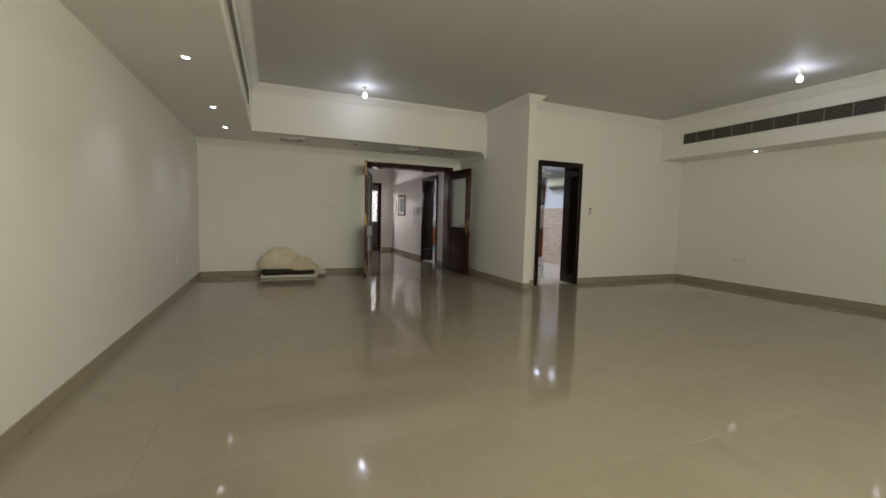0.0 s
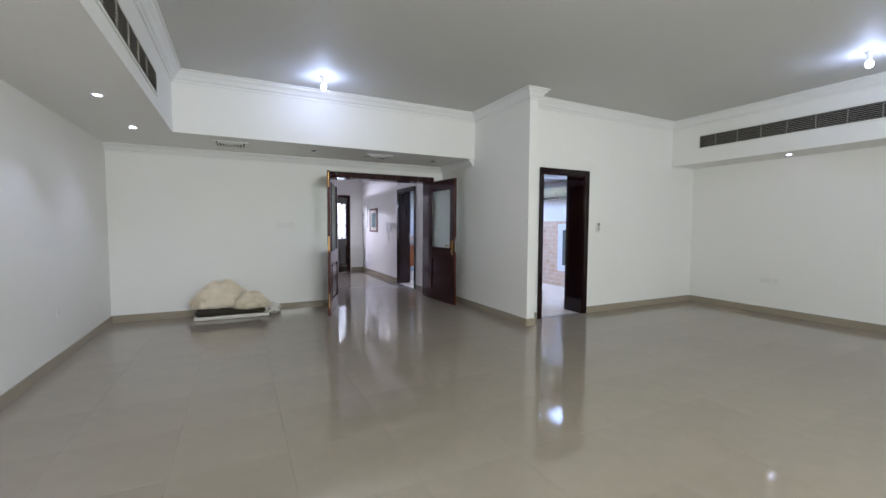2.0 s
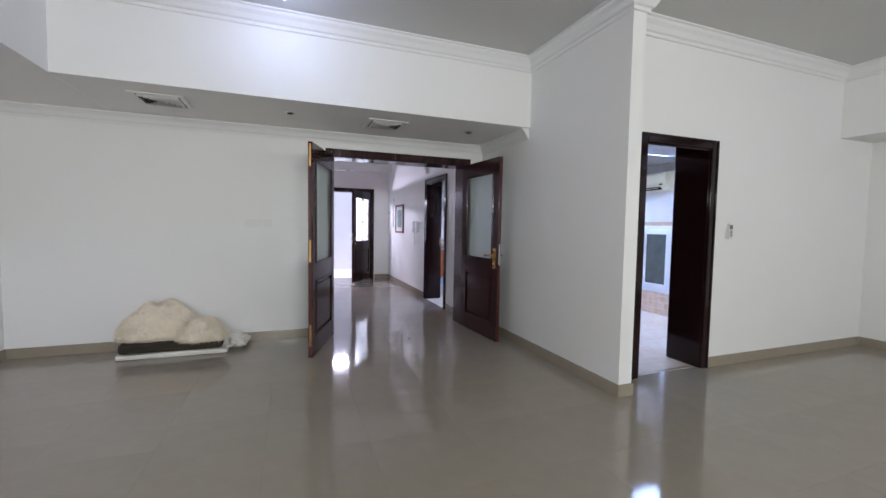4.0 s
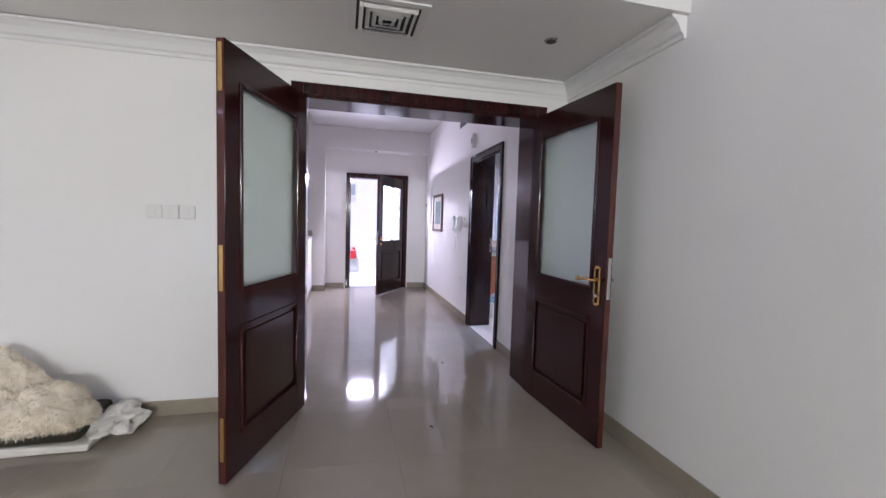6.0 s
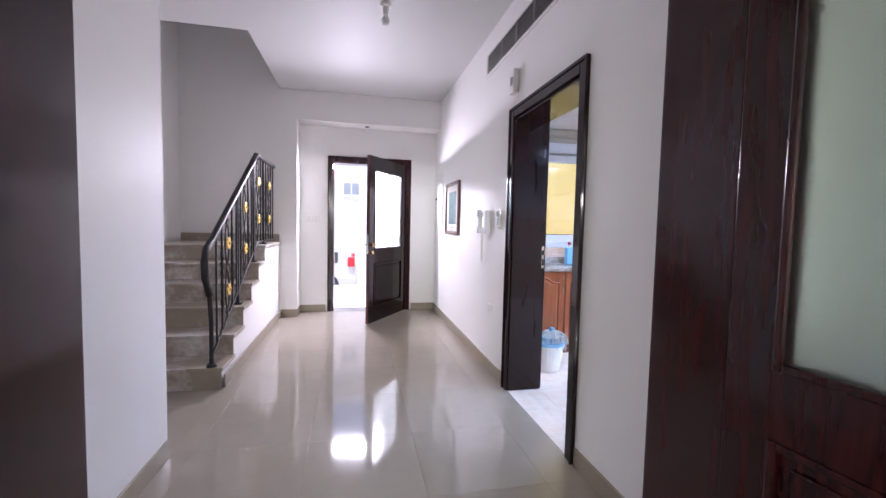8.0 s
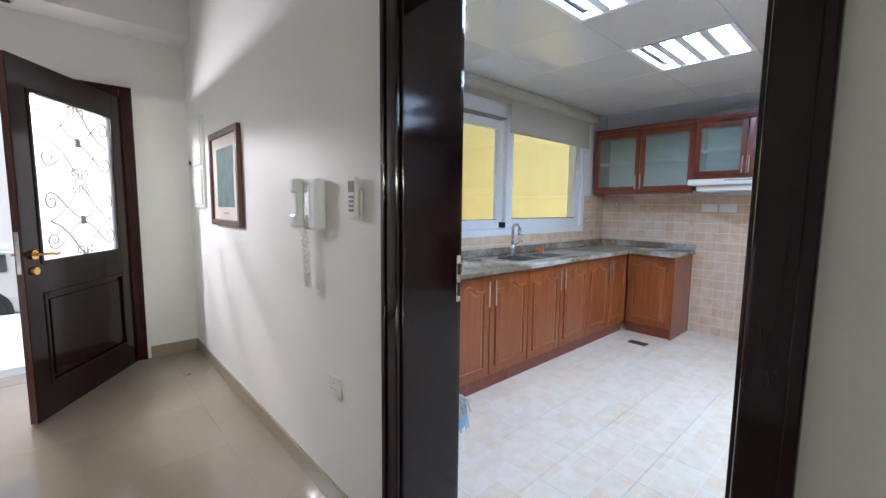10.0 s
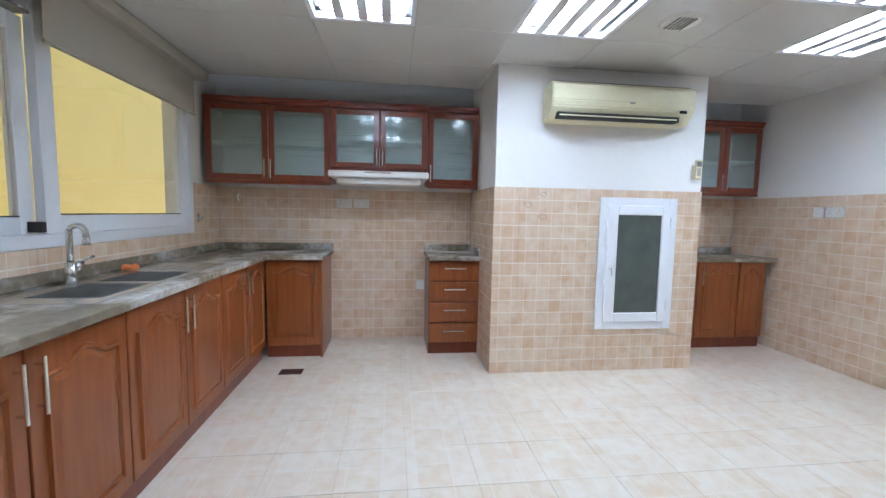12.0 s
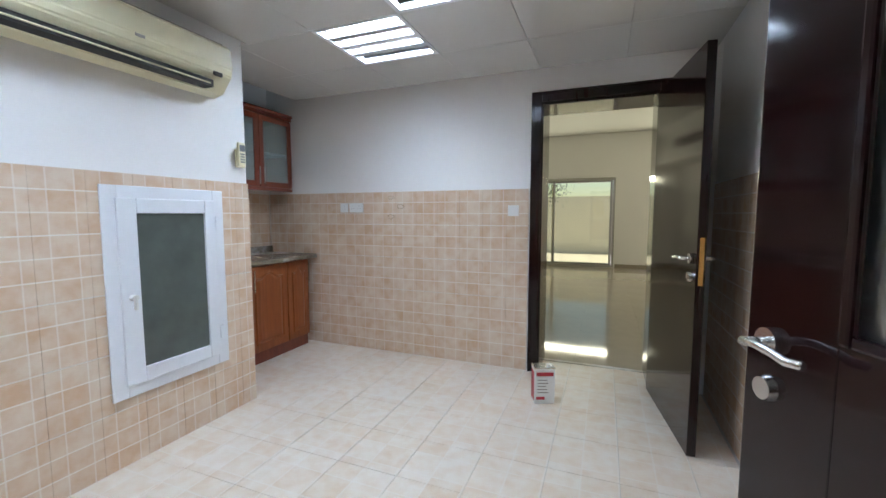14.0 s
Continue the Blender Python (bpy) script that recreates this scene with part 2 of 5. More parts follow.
def tube(bm, pts, r, seg=8):
    """A round bar along a line of points."""
    pts = [Vector(p) for p in pts]
    rings = []
    for i, p in enumerate(pts):
        d = (pts[min(i + 1, len(pts) - 1)] - pts[max(i - 1, 0)]).normalized()
        side = d.cross(Vector((0, 0, 1)) if abs(d.z) < 0.9 else Vector((1, 0, 0))).normalized()
        up = side.cross(d)
        rings.append([bm.verts.new(p + r * (math.cos(a) * side + math.sin(a) * up)) for a in (2 * math.pi * k / seg for k in range(seg))])
    for a, b in zip(rings, rings[1:]):
        for k in range(seg):
            bm.faces.new((a[k], a[(k + 1) % seg], b[(k + 1) % seg], b[k]))
    bm.faces.new(rings[0][::-1])
    bm.faces.new(rings[-1])
    return bm


def sweep(bm, profile, p0, p1, out):
    """A moulding: profile of (out, up) swept straight from p0 to p1."""
    p0, p1, out = Vector(p0), Vector(p1), Vector(out)
    a = [bm.verts.new(p0 + out * u + Vector((0, 0, v))) for u, v in profile]
    b = [bm.verts.new(p1 + out * u + Vector((0, 0, v))) for u, v in profile]
    n = len(profile)
    for k in range(n):
        bm.faces.new((a[k], a[(k + 1) % n], b[(k + 1) % n], b[k]))
    bm.faces.new(a[::-1])
    bm.faces.new(b)
    return bm


def mesh_of(name, bm, mat, smooth=False):
    bmesh.ops.recalc_face_normals(bm, faces=bm.faces)
    me = bpy.data.meshes.new(name)
    bm.to_mesh(me)
    bm.free()
    me.materials.append(mat)
    if smooth:
        for p in me.polygons:
            p.use_smooth = True
    return me


def part(name, bm, mat, parent, label="", smooth=False):
    ob = new(name, mesh_of(name, bm, mat, smooth))
    ob.parent = parent
    return tagged(ob, label)


def single(name, bm, mat, label, category, kind="", group="", smooth=False):
    return tagged(new(name, mesh_of(name, bm, mat, smooth)), label, category, group, kind)


def thing(name, m, label, category, group="", kind=""):
    ob = new(name)
    ob.matrix_world = m
    ob.empty_display_size = 0.1
    return tagged(ob, label, category, group, kind)


def structure(name, bm, mat, label, category="wall"):
    return single(name, bm, mat, label, category, "structure")


def wall(name, axis, a0, a1, b0, b1, z0, z1, holes=(), mat=None, label="smooth white painted plaster wall"):
    """A wall that runs along axis from a0 to a1, between b0 and b1 across; holes are (start, end, sill, head)."""
    bm = bmesh.new()

    def block(s0, s1, h0, h1):
        if s1 - s0 > 1e-4 and h1 - h0 > 1e-4:
            box(bm, *((s0, b0, h0, s1, b1, h1) if axis == "x" else (b0, s0, h0, b1, s1, h1)))

    at = a0
    for s, e, sill, head in sorted(holes):
        block(at, s, z0, z1)
        block(s, e, z0, sill)
        block(s, e, head, z1)
        at = e
    block(at, a1, z0, z1)
    return structure(name, bm, mat or PAINT, label)


# ---- structure ----
wall("wall_west", "y", -0.6, 8.57, -1.05, -0.85, 0, 3.2)
wall("wall_south", "x", -0.85, 8.06, -0.6, -0.4, 0, 3.2, [(0.62, 3.4, 0.0, 2.12), (4.73, 7.5, 0.0, 2.12)])
wall("wall_east", "y", -0.6, 6.3, 8.06, 8.26, 0, 3.2)
wall("wall_kitchen_south", "x", 4.26, 8.32, 6.30, 6.66, 0, 3.2, [(4.60, 5.42, 0.0, 2.11)])
wall("wall_column", "y", 6.02, 8.57, 4.13, 4.26, 0, 3.2)
wall("wall_north", "x", -1.05, 4.02, 8.57, 8.86, 0, 3.2, [(2.15, 3.88, 0.0, 2.16)])
wall("wall_hall_east", "y", 8.57, 13.67, 4.02, 4.28, 0, 3.2, [(9.645, 10.588, 0.0, 2.10)])
wall("wall_hall_west", "y", 8.86, 10.03, 1.68, 1.88, 0, 3.0)
wall("wall_stair_west", "y", 8.86, 13.37, 0.5, 0.7, 0, 5.6)
wall("wall_stair_north", "x", 0.5, 2.09, 13.37, 13.9, 0, 5.6)
wall("wall_hall_north", "x", 2.09, 4.28, 13.67, 13.9, 0, 3.2, [(2.53, 3.58, 0.0, 2.15)])
wall("beam_entrance", "x", 2.09, 4.02, 13.37, 13.67, 2.62, 3.2, label="white painted plaster beam over the entrance recess")
wall("wall_stair_upper_east", "y", 11.75, 13.37, 1.88, 2.0, 3.2, 5.6)
wall("wall_stair_upper_south", "x", 0.7, 2.0, 11.55, 11.75, 3.2, 5.6)
wall("wall_kitchen_east", "y", 6.66, 12.13, 8.12, 8.32, 0, 2.9)
wall("wall_kitchen_north", "x", 4.28, 8.12, 11.93, 12.13, 0, 2.9, [(4.85, 7.62, 1.05, 2.31)])
wall("wall_kitchen_pillar", "y", 7.86, 9.55, 7.13, 8.12, 0, 2.9, label="white painted service column with tiled lower part")
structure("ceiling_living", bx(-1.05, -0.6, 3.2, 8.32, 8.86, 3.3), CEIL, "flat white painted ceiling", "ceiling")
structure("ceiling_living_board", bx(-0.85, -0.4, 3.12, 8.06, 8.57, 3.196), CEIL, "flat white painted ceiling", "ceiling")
bm = bx(1.88, 8.86, 3.0, 4.02, 13.37, 3.19)
box(bm, 0.7, 8.86, 3.0, 1.88, 11.75, 3.19)
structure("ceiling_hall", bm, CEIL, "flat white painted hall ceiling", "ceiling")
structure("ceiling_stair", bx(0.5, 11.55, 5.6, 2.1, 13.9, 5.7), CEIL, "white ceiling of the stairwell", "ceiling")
structure("roof_kitchen", bx(4.15, 6.66, 2.905, 8.32, 12.13, 3.05), CEIL, "concrete slab over the kitchen", "ceiling")
structure("roof_hall", bx(2.0, 8.86, 3.2, 4.19, 13.9, 3.3), CEIL, "concrete slab over the hall", "ceiling")

# soffits of the living room
bm = bx(-0.85, -0.4, 2.41, 0.05, 8.57, 3.118)
structure("soffit_west", bm, PAINT, "white painted dropped soffit", "soffit")
structure("soffit_north", bx(0.05, 7.41, 2.412, 4.13, 8.57, 3.117), PAINT, "white painted dropped soffit over the doorway", "soffit")
structure("soffit_east", bx(7.435, -0.4, 2.38, 8.06, 6.30, 3.118), PAINT, "white painted dropped soffit with long grille", "soffit")

CROWN = [(0, 0), (0, -0.13), (0.018, -0.13), (0.022, -0.105), (0.04, -0.095), (0.06, -0.06), (0.085, -0.035), (0.092, -0.015), (0.115, -0.012), (0.115, 0)]
SMALL = [(0, 0), (0, -0.11), (0.014, -0.11), (0.018, -0.09), (0.032, -0.08), (0.05, -0.045), (0.072, -0.022), (0.09, -0.015), (0.09, 0)]


def cornice(name, path, z, profile):
    """A moulding with mitred corners along a line of (x, y); the room lies to the right of the line."""
    bm = bmesh.new()
    pts = [Vector(p) for p in path]
    ways = [(b - a).normalized() for a, b in zip(pts, pts[1:])]
    sides = [Vector((d.y, -d.x)) for d in ways]
    rings = []
    for k, p in enumerate(pts):
        a, b = sides[max(k - 1, 0)], sides[min(k, len(sides) - 1)]
        m = (a + b) / (1 + a.dot(b))
        rings.append([bm.verts.new((p.x + m.x * u, p.y + m.y * u, z + v)) for u, v in profile])
    n = len(profile)
    for a, b in zip(rings, rings[1:]):
        for k in range(n):
            bm.faces.new((a[k], a[(k + 1) % n], b[(k + 1) % n], b[k]))
    bm.faces.new(rings[0][::-1])
    bm.faces.new(rings[-1])
    structure(name, bm, PLASTER, "white moulded plaster cornice", "cornice")


cornice("trim_cornice_main", [(0.05, -0.4), (0.05, 7.41), (4.13, 7.41), (4.13, 6.02), (4.26, 6.02), (4.26, 6.30), (7.435, 6.30), (7.435, -0.4)], 3.118, CROWN)
cornice("trim_cornice_north", [(-0.85, 8.57), (4.13, 8.57), (4.13, 7.43)], 2.408, SMALL)

# skirting
bm = bmesh.new()
for a in ((-0.85, -0.4, -0.838, 8.57), (-0.838, 8.558, 2.08, 8.57), (3.95, 8.558, 4.12, 8.57), (4.118, 6.02, 4.13, 8.558), (4.118, 6.008, 4.272, 6.02), (4.26, 6.02, 4.272, 6.288), (4.26, 6.288, 4.53, 6.30),
          (5.49, 6.288, 8.05, 6.30), (8.048, -0.4, 8.06, 6.288), (-0.838, -0.4, 0.60, -0.388), (3.42, -0.4, 4.70, -0.388), (7.53, -0.4, 8.05, -0.388),
          (1.88, 8.86, 1.892, 10.03), (4.008, 8.86, 4.02, 9.575), (4.008, 10.655, 4.02, 13.67), (1.88, 10.98, 1.892, 13.358), (1.88, 13.358, 2.09, 13.37),
          (2.09, 13.37, 2.102, 13.67), (2.102, 13.658, 2.44, 13.67), (3.67, 13.658, 4.008, 13.67)):
    box(bm, a[0], a[1], 0.0, a[2], a[3], 0.1, 0.003)
structure("baseboard", bm, SKIRT, "polished taupe tile skirting", "skirting")

# ceiling panels of the kitchen, one mesh; lights take the place of panels
LIGHTS = [(6.32, 10.49), (6.32, 9.305), (6.32, 7.52), (5.73, 8.115), (5.13, 10.49)]
P = 0.595
bm = bmesh.new()
for i in range(-5, 4):
    for j in range(-7, 4):
        cx, cy = 6.32 + i * P, 10.49 + j * P
        if any(abs(cx - a) < 0.1 and abs(cy - b) < 0.1 for a, b in LIGHTS):
            continue
        x0, x1, y0, y1 = max(cx - P / 2, 4.285), min(cx + P / 2, 7.76), max(cy - P / 2, 6.665), min(cy + P / 2, 11.925)
        if x1 - x0 < 0.02 or y1 - y0 < 0.02:
            continue
        if x1 > 7.13 and y0 < 9.55 and y1 > 7.86:
            if x0 < 7.12:
                box(bm, x0 + 0.001, y0 + 0.001, 2.35, 7.125, y1 - 0.001, 2.362, 0.003)
            if y1 > 9.56:
                box(bm, max(x0, 7.13) + 0.001, 9.555, 2.35, x1, y1, 2.362, 0.003)
            if y0 < 7.85:
                box(bm, max(x0, 7.13) + 0.001, y0, 2.35, x1, 7.855, 2.362, 0.003)
            continue
        box(bm, x0 + 0.001, y0 + 0.001, 2.35, x1 - 0.001, y1 - 0.001, 2.362, 0.003)
structure("ceiling_kitchen", bm, METALTILE, "glossy white metal ceiling panels", "ceiling")

# ---- ground and outside ----
SAND = material("pale_paving", (0.60, 0.56, 0.49), 0.8, spread=0.1, grain=30, blotch=0.6, bump=0.05)
CREAM = material("cream_render", (0.72, 0.67, 0.58), 0.8, spread=0.05, grain=50, bump=0.05)
YELLOW = material("yellow_render", (0.74, 0.60, 0.20), 0.8, spread=0.05, grain=60, blotch=1.0, bump=0.08)
structure("ground", bx(-400, -400, -1.2, 400, 400, -0.9), SAND, "pale sunlit sand and street around the house", "ground")
structure("terrace", bx(-8, -9, -0.899, 14, 17.0, -0.12), SAND, "pale paved terrace round the house", "terrace")
structure("floor_slab", bx(-1.05, -0.6, -0.115, 8.32, 13.9, -0.0125), GROUT, "floor screed with grey joints", "floor")
wall("wall_yellow_yard", "x", 4.2, 12.5, 13.55, 13.75, -0.12, 4.2, mat=YELLOW, label="yellow rendered yard wall outside the window")
wall("wall_street", "x", -24, 26, 24.0, 24.2, -0.9, 1.3, mat=CREAM, label="low cream rendered street wall")
wall("wall_garden_south", "x", -6, 16, -5.6, -5.4, -0.12, 1.9, mat=CREAM, label="cream rendered garden wall")

# ---- doors ----


def door_frame(name, axis, s, e, head, b0, b1, mat, label):
    """Lining and architraves of an opening from s to e along axis in a wall between b0 and b1."""
    root = thing(name, Matrix(), label, "door frame", kind="structure")

    def piece(kind, s0, s1, c0, c1, z0, z1, bev=0.004):
        bm = bx(*((s0, c0, z0, s1, c1, z1) if axis == "x" else (c0, s0, z0, c1, s1, z1)), bevel=bev)
        part(kind, bm, mat, root)

    piece("jamb", s + 0.001, s + 0.022, b0, b1, 0.0, head - 0.031)
    piece("jamb", e - 0.022, e - 0.001, b0, b1, 0.0, head - 0.031)
    piece("head_lining", s + 0.001, e - 0.001, b0, b1, head - 0.03, head - 0.001)
    for c0, c1, sign in ((b0 - 0.02, b0, -1), (b1, b1 + 0.02, 1)):
        piece("architrave", s - 0.065, s + 0.012, c0, c1, 0.0, head + 0.065, 0.006)
        piece("architrave", e - 0.012, e + 0.065, c0, c1, 0.0, head + 0.065, 0.006)
        piece("architrave", s + 0.013, e - 0.013, c0, c1, head - 0.012, head + 0.065, 0.006)
        n0, n1 = (c0 - 0.008, c0 + 0.001) if sign < 0 else (c1 - 0.001, c1 + 0.008)
        piece("architrave_bead", s - 0.065, s - 0.045, n0, n1, 0.0, head + 0.044, 0.003)
        piece("architrave_bead", e + 0.045, e + 0.065, n0, n1, 0.0, head + 0.044, 0.003)
        piece("architrave_bead", s - 0.065, e + 0.065, n0, n1, head + 0.045, head + 0.065, 0.003)
    return root


def lever(root, x, z, side, mat, backplate):
    """A lever handle on the face of a leaf; the lever points to the hinge."""
    f = side * 0.0225
    if backplate:
        bm = bmesh.new()
        lo, hi = sorted((f, f + side * 0.009))
        for q in ((-0.026, -0.145, -0.016, 0.075), (0.016, -0.145, 0.026, 0.075), (-0.017, 0.065, 0.017, 0.083), (-0.017, -0.153, 0.017, -0.136), (-0.017, -0.011, 0.017, 0.011)):
            box(bm, x + q[0], lo, z + q[1], x + q[2], hi, z + q[3], 0.003)
        part("handle_plate", bm, mat, root, "open brass loop plate")
    else:
        part("handle_plate", cyl(bmesh.new(), (x, f, z), (x, f + side * 0.014, z), 0.027, seg=24), mat, root)
    bm = bmesh.new()
    cyl(bm, (x, f, z), (x, f + side * 0.055, z), 0.009)
    tube(bm, [(x + 0.008, f + side * 0.052, z), (x - 0.03, f + side * 0.055, z + 0.004), (x - 0.07, f + side * 0.056, z + 0.001), (x - 0.10, f + side * 0.054, z - 0.006), (x - 0.128, f + side * 0.05, z - 0.002)], 0.0085)
    part("handle", bm, mat, root, smooth=True)
    if not backplate:
        part("lock_rose", cyl(bmesh.new(), (x, f, z - 0.095), (x, f + side * 0.016, z - 0.095), 0.026, 0.022, 24), mat, root)
    else:
        part("lock_cylinder", cyl(bmesh.new(), (x, f, z - 0.095), (x, f + side * 0.016, z - 0.095), 0.0145, 0.011, 20), CHROME, root)
        bm = bmesh.new()
        bmesh.ops.create_uvsphere(bm, u_segments=14, v_segments=10, radius=0.0135, matrix=Matrix.Translation((x - 0.128, f + side * 0.05, z - 0.002)))
        part("lever_knob", bm, mat, root, smooth=True)


def panelled_leaf(name, m, w, h, mat, label, metal=None, backplate=True, lever_sides=(1, -1), scrolls=False, bolts=False, st=0.118, g0=0.94):
    """A door leaf hinged at the origin, glazed above a raised panel."""
    root = thing(name, m, label, "door")
    z0, t = 0.008, 0.0215
    g1 = h - 0.16
    bm = bx(0, -t, z0, st, t, h, bevel=0.003)
    box(bm, w - st, -t, z0, w, t, h, bevel=0.003)
    for a, b in ((z0, 0.2), (0.77, g0), (g1, h)):
        box(bm, st - 0.001, -t + 0.0015, a, w - st + 0.001, t - 0.0015, b)
    part("leaf_frame", bm, mat, root)
    part("leaf_edge", bx(w - 0.001, -t + 0.003, z0 + 0.002, w + 0.0025, t - 0.003, h - 0.002), EDGE, root, "reddish lipped edge")
    bm = bx(st - 0.001, -0.008, 0.2, w - st + 0.001, 0.008, 0.77)
    for s in (-1, 1):
        lo, hi = sorted((s * 0.008, s * 0.018))
        box(bm, st + 0.05, lo, 0.25, w - st - 0.05, hi, 0.72, 0.006)
    part("lower_panel", bm, mat, root)
    bm = bmesh.new()
    for s in (-1, 1):
        lo, hi = sorted((s * 0.012, s * 0.029))
        for a, b in ((0.2, 0.77), (g0, g1)):
            for q in ((st, a, st + 0.022, b), (w - st - 0.022, a, w - st, b), (st + 0.022, a, w - st - 0.022, a + 0.022), (st + 0.022, b - 0.022, w - st - 0.022, b)):
                box(bm, q[0], lo, q[1], q[2], hi, q[3], 0.006)
    part("beading", bm, mat, root)
    gl = part("glass_pane", bx(st, -0.004, g0, w - st, 0.004, g1), FROST, root, "frosted glass pane")
    gl.visible_shadow = False
    if metal:
        for s in lever_sides:
            lever(root, w - 0.065, 1.005, s, metal, backplate)
        part("lock_plate", bx(w + 0.002, -0.011, 0.9, w + 0.0045, 0.011, 1.14), CHROME, root)
    if bolts:
        for a, b in ((0.12, 0.34), (h - 0.24, h - 0.02), (0.96, 1.18)):
            part("edge_bolt", bx(w + 0.002, -0.010, a, w + 0.006, 0.010, b, bevel=0.0015), BRASS, root)
    if scrolls:
        for s in (1,):
            bm = bmesh.new()
            cx, fy = w / 2, 0.021
            for oz in (g0 + 0.255, g0 + 0.765):
                for sx in (-1, 1):
                    for sz in (-1, 1):
                        def at(u, v):
                            return (cx + sx * u, fy, oz + sz * v)
                        tube(bm, [at(0, 0.0), at(0.07, 0.035), at(0.15, 0.10), at(0.21, 0.155), at(0.26, 0.175)], 0.0055, 6)
                        tube(bm, [at(0.26 + (0.055 - 0.0023 * k) * math.sin(k * 0.42), 0.12 + (0.055 - 0.0023 * k) * math.cos(k * 0.42)) for k in range(19)], 0.0055, 6)
                        tube(bm, [at(0.0, 0.235), at(0.05, 0.19), at(0.12, 0.10), at(0.2, 0.035), at(0.28, 0.0)], 0.0055, 6)
                        tube(bm, [at(0.05 + (0.045 - 0.002 * k) * math.sin(-k * 0.42), 0.205 + (0.045 - 0.002 * k) * math.cos(k * 0.42)) for k in range(17)], 0.0055, 6)
                box(bm, cx - 0.016, fy - 0.009, oz - 0.03, cx + 0.016, fy + 0.009, oz + 0.03, 0.005)
            part("scroll_grille", bm, GRILLE, root, "wrought scroll grille over the glass")
    return root


door_frame("door_frame_double", "x", 2.15, 3.88, 2.16, 8.57, 8.86, MAHOGANY, "dark mahogany frame of the double doorway")
side_frame = door_frame("door_frame_side", "y", 9.645, 10.588, 2.10, 4.02, 4.28, EBONY, "near-black lacquered kitchen door frame")
door_frame("door_frame_kitchen", "x", 4.60, 5.42, 2.11, 6.30, 6.66, EBONY, "near-black lacquered door frame to the living room")
door_frame("door_frame_front", "x", 2.53, 3.58, 2.15, 13.67, 13.9, MAHOGANY, "dark mahogany front door frame")
panelled_leaf("double_door_leaf", pose(2.165, 8.56, 0, 0, 0, -109), 0.88, 2.13, MAHOGANY, "open dark mahogany door leaf with frosted glass and edge bolts", bolts=True)
panelled_leaf("double_door_leaf", pose(3.865, 8.56, 0, 0, 0, -85.9), 0.895, 2.13, MAHOGANY, "open dark mahogany door leaf with brass lever handle", BRASS)
panelled_leaf("front_door_leaf", pose(3.555, 13.64, 0, 0, 0, -123.5), 1.0, 2.12, EBONY, "half-open dark front door with scroll grille over frosted glass", BRASS, False, scrolls=True)
panelled_leaf("side_door_leaf", pose(4.318, 9.665, 0, 0, 0, -69), 0.875, 2.07, EBONY, "open glossy near-black kitchen door with chrome lever", CHROME, False, st=0.20, g0=1.04)
kd = thing("kitchen_door_leaf", pose(4.61, 6.71, 0, 0, 0, 98), "open flush glossy near-black door with chrome lever", "door")
part("leaf", bx(0, -0.0215, 0.008, 0.85, 0.0215, 2.08, bevel=0.003), EBONY, kd)
for s in (-1, 1):
    lever(kd, 0.785, 1.03, s, CHROME, False)
part("lock_plate", bx(0.849, -0.011, 0.9, 0.8535, 0.011, 1.14), BRASS, kd)
bm = bx(4.262, 10.5635, 0.96, 4.282, 10.5655, 1.13)
strike = single("strike_plate", bm, STEEL, "steel strike plate with lip on the door jamb", "strike plate")
part("lip", bx(4.280, 10.557, 1.06, 4.290, 10.564, 1.10, bevel=0.003), STEEL, strike)
part("bolt_hole", bx(4.266, 10.5625, 0.98, 4.279, 10.5636, 1.03), DARK, strike)
part("latch_hole", bx(4.266, 10.5625, 1.06, 4.279, 10.5636, 1.10), DARK, strike)
for hz in (0.25, 1.05, 1.85):
    h = part("hinge", bx(4.20, 9.6675, hz - 0.05, 4.279, 9.6695, hz + 0.05), CHROME, side_frame, "steel hinge plate")
    part("hinge_knuckle", cyl(bmesh.new(), (4.309, 9.682, hz - 0.05), (4.309, 9.682, hz + 0.05), 0.008), CHROME, h)

# ---- kitchen cabinets ----


def arched_panel(bm, x0, x1, z0, z1, y, rise=0.05, thick=0.013):
    """A raised field with a cathedral top, proud of the face at y towards -y."""
    w = x1 - x0
    top = []
    for k in range(17):
        u = k / 16
        v = max(0.0, 1 - abs(u - 0.5) / 0.36)
        top.append((x0 + u * w, z1 - rise + rise * (0.5 - 0.5 * math.cos(math.pi * v))))
    outline = [(x0, z0), (x1, z0)] + top[::-1]
    cx, cz = (x0 + x1) / 2, (z0 + z1) / 2
    rings = []
    for k, (inset, out) in enumerate(((0, 0), (0.004, thick), (0.014, thick), (0.022, thick * 0.3), (0.045, thick * 0.9))):
        ring = []
        for x, z in outline:
            sx, sz = 1 - 2 * inset / w, 1 - 2 * inset / (z1 - z0)
            ring.append(bm.verts.new((cx + (x - cx) * sx, y - out, cz + (z - cz) * sz)))
        rings.append(ring)
    n = len(outline)
    for a, b in zip(rings, rings[1:]):
        for k in range(n):
            bm.faces.new((a[k], a[(k + 1) % n], b[(k + 1) % n], b[k]))
    bm.faces.new(rings[-1])


def bar_handle(parent, p0, p1, out):
    p0, p1, out = Vector(p0), Vector(p1), Vector(out)
    bm = bmesh.new()
    d = (p1 - p0).normalized()
    tube(bm, [p0 + out * 0.028, p1 + out * 0.028], 0.006, 8)
    for p in (p0 + d * 0.025, p1 - d * 0.025):
        tube(bm, [p, p + out * 0.028], 0.005, 8)
    part("handle", bm, CHROME, parent, "slim steel bar handle", smooth=False)


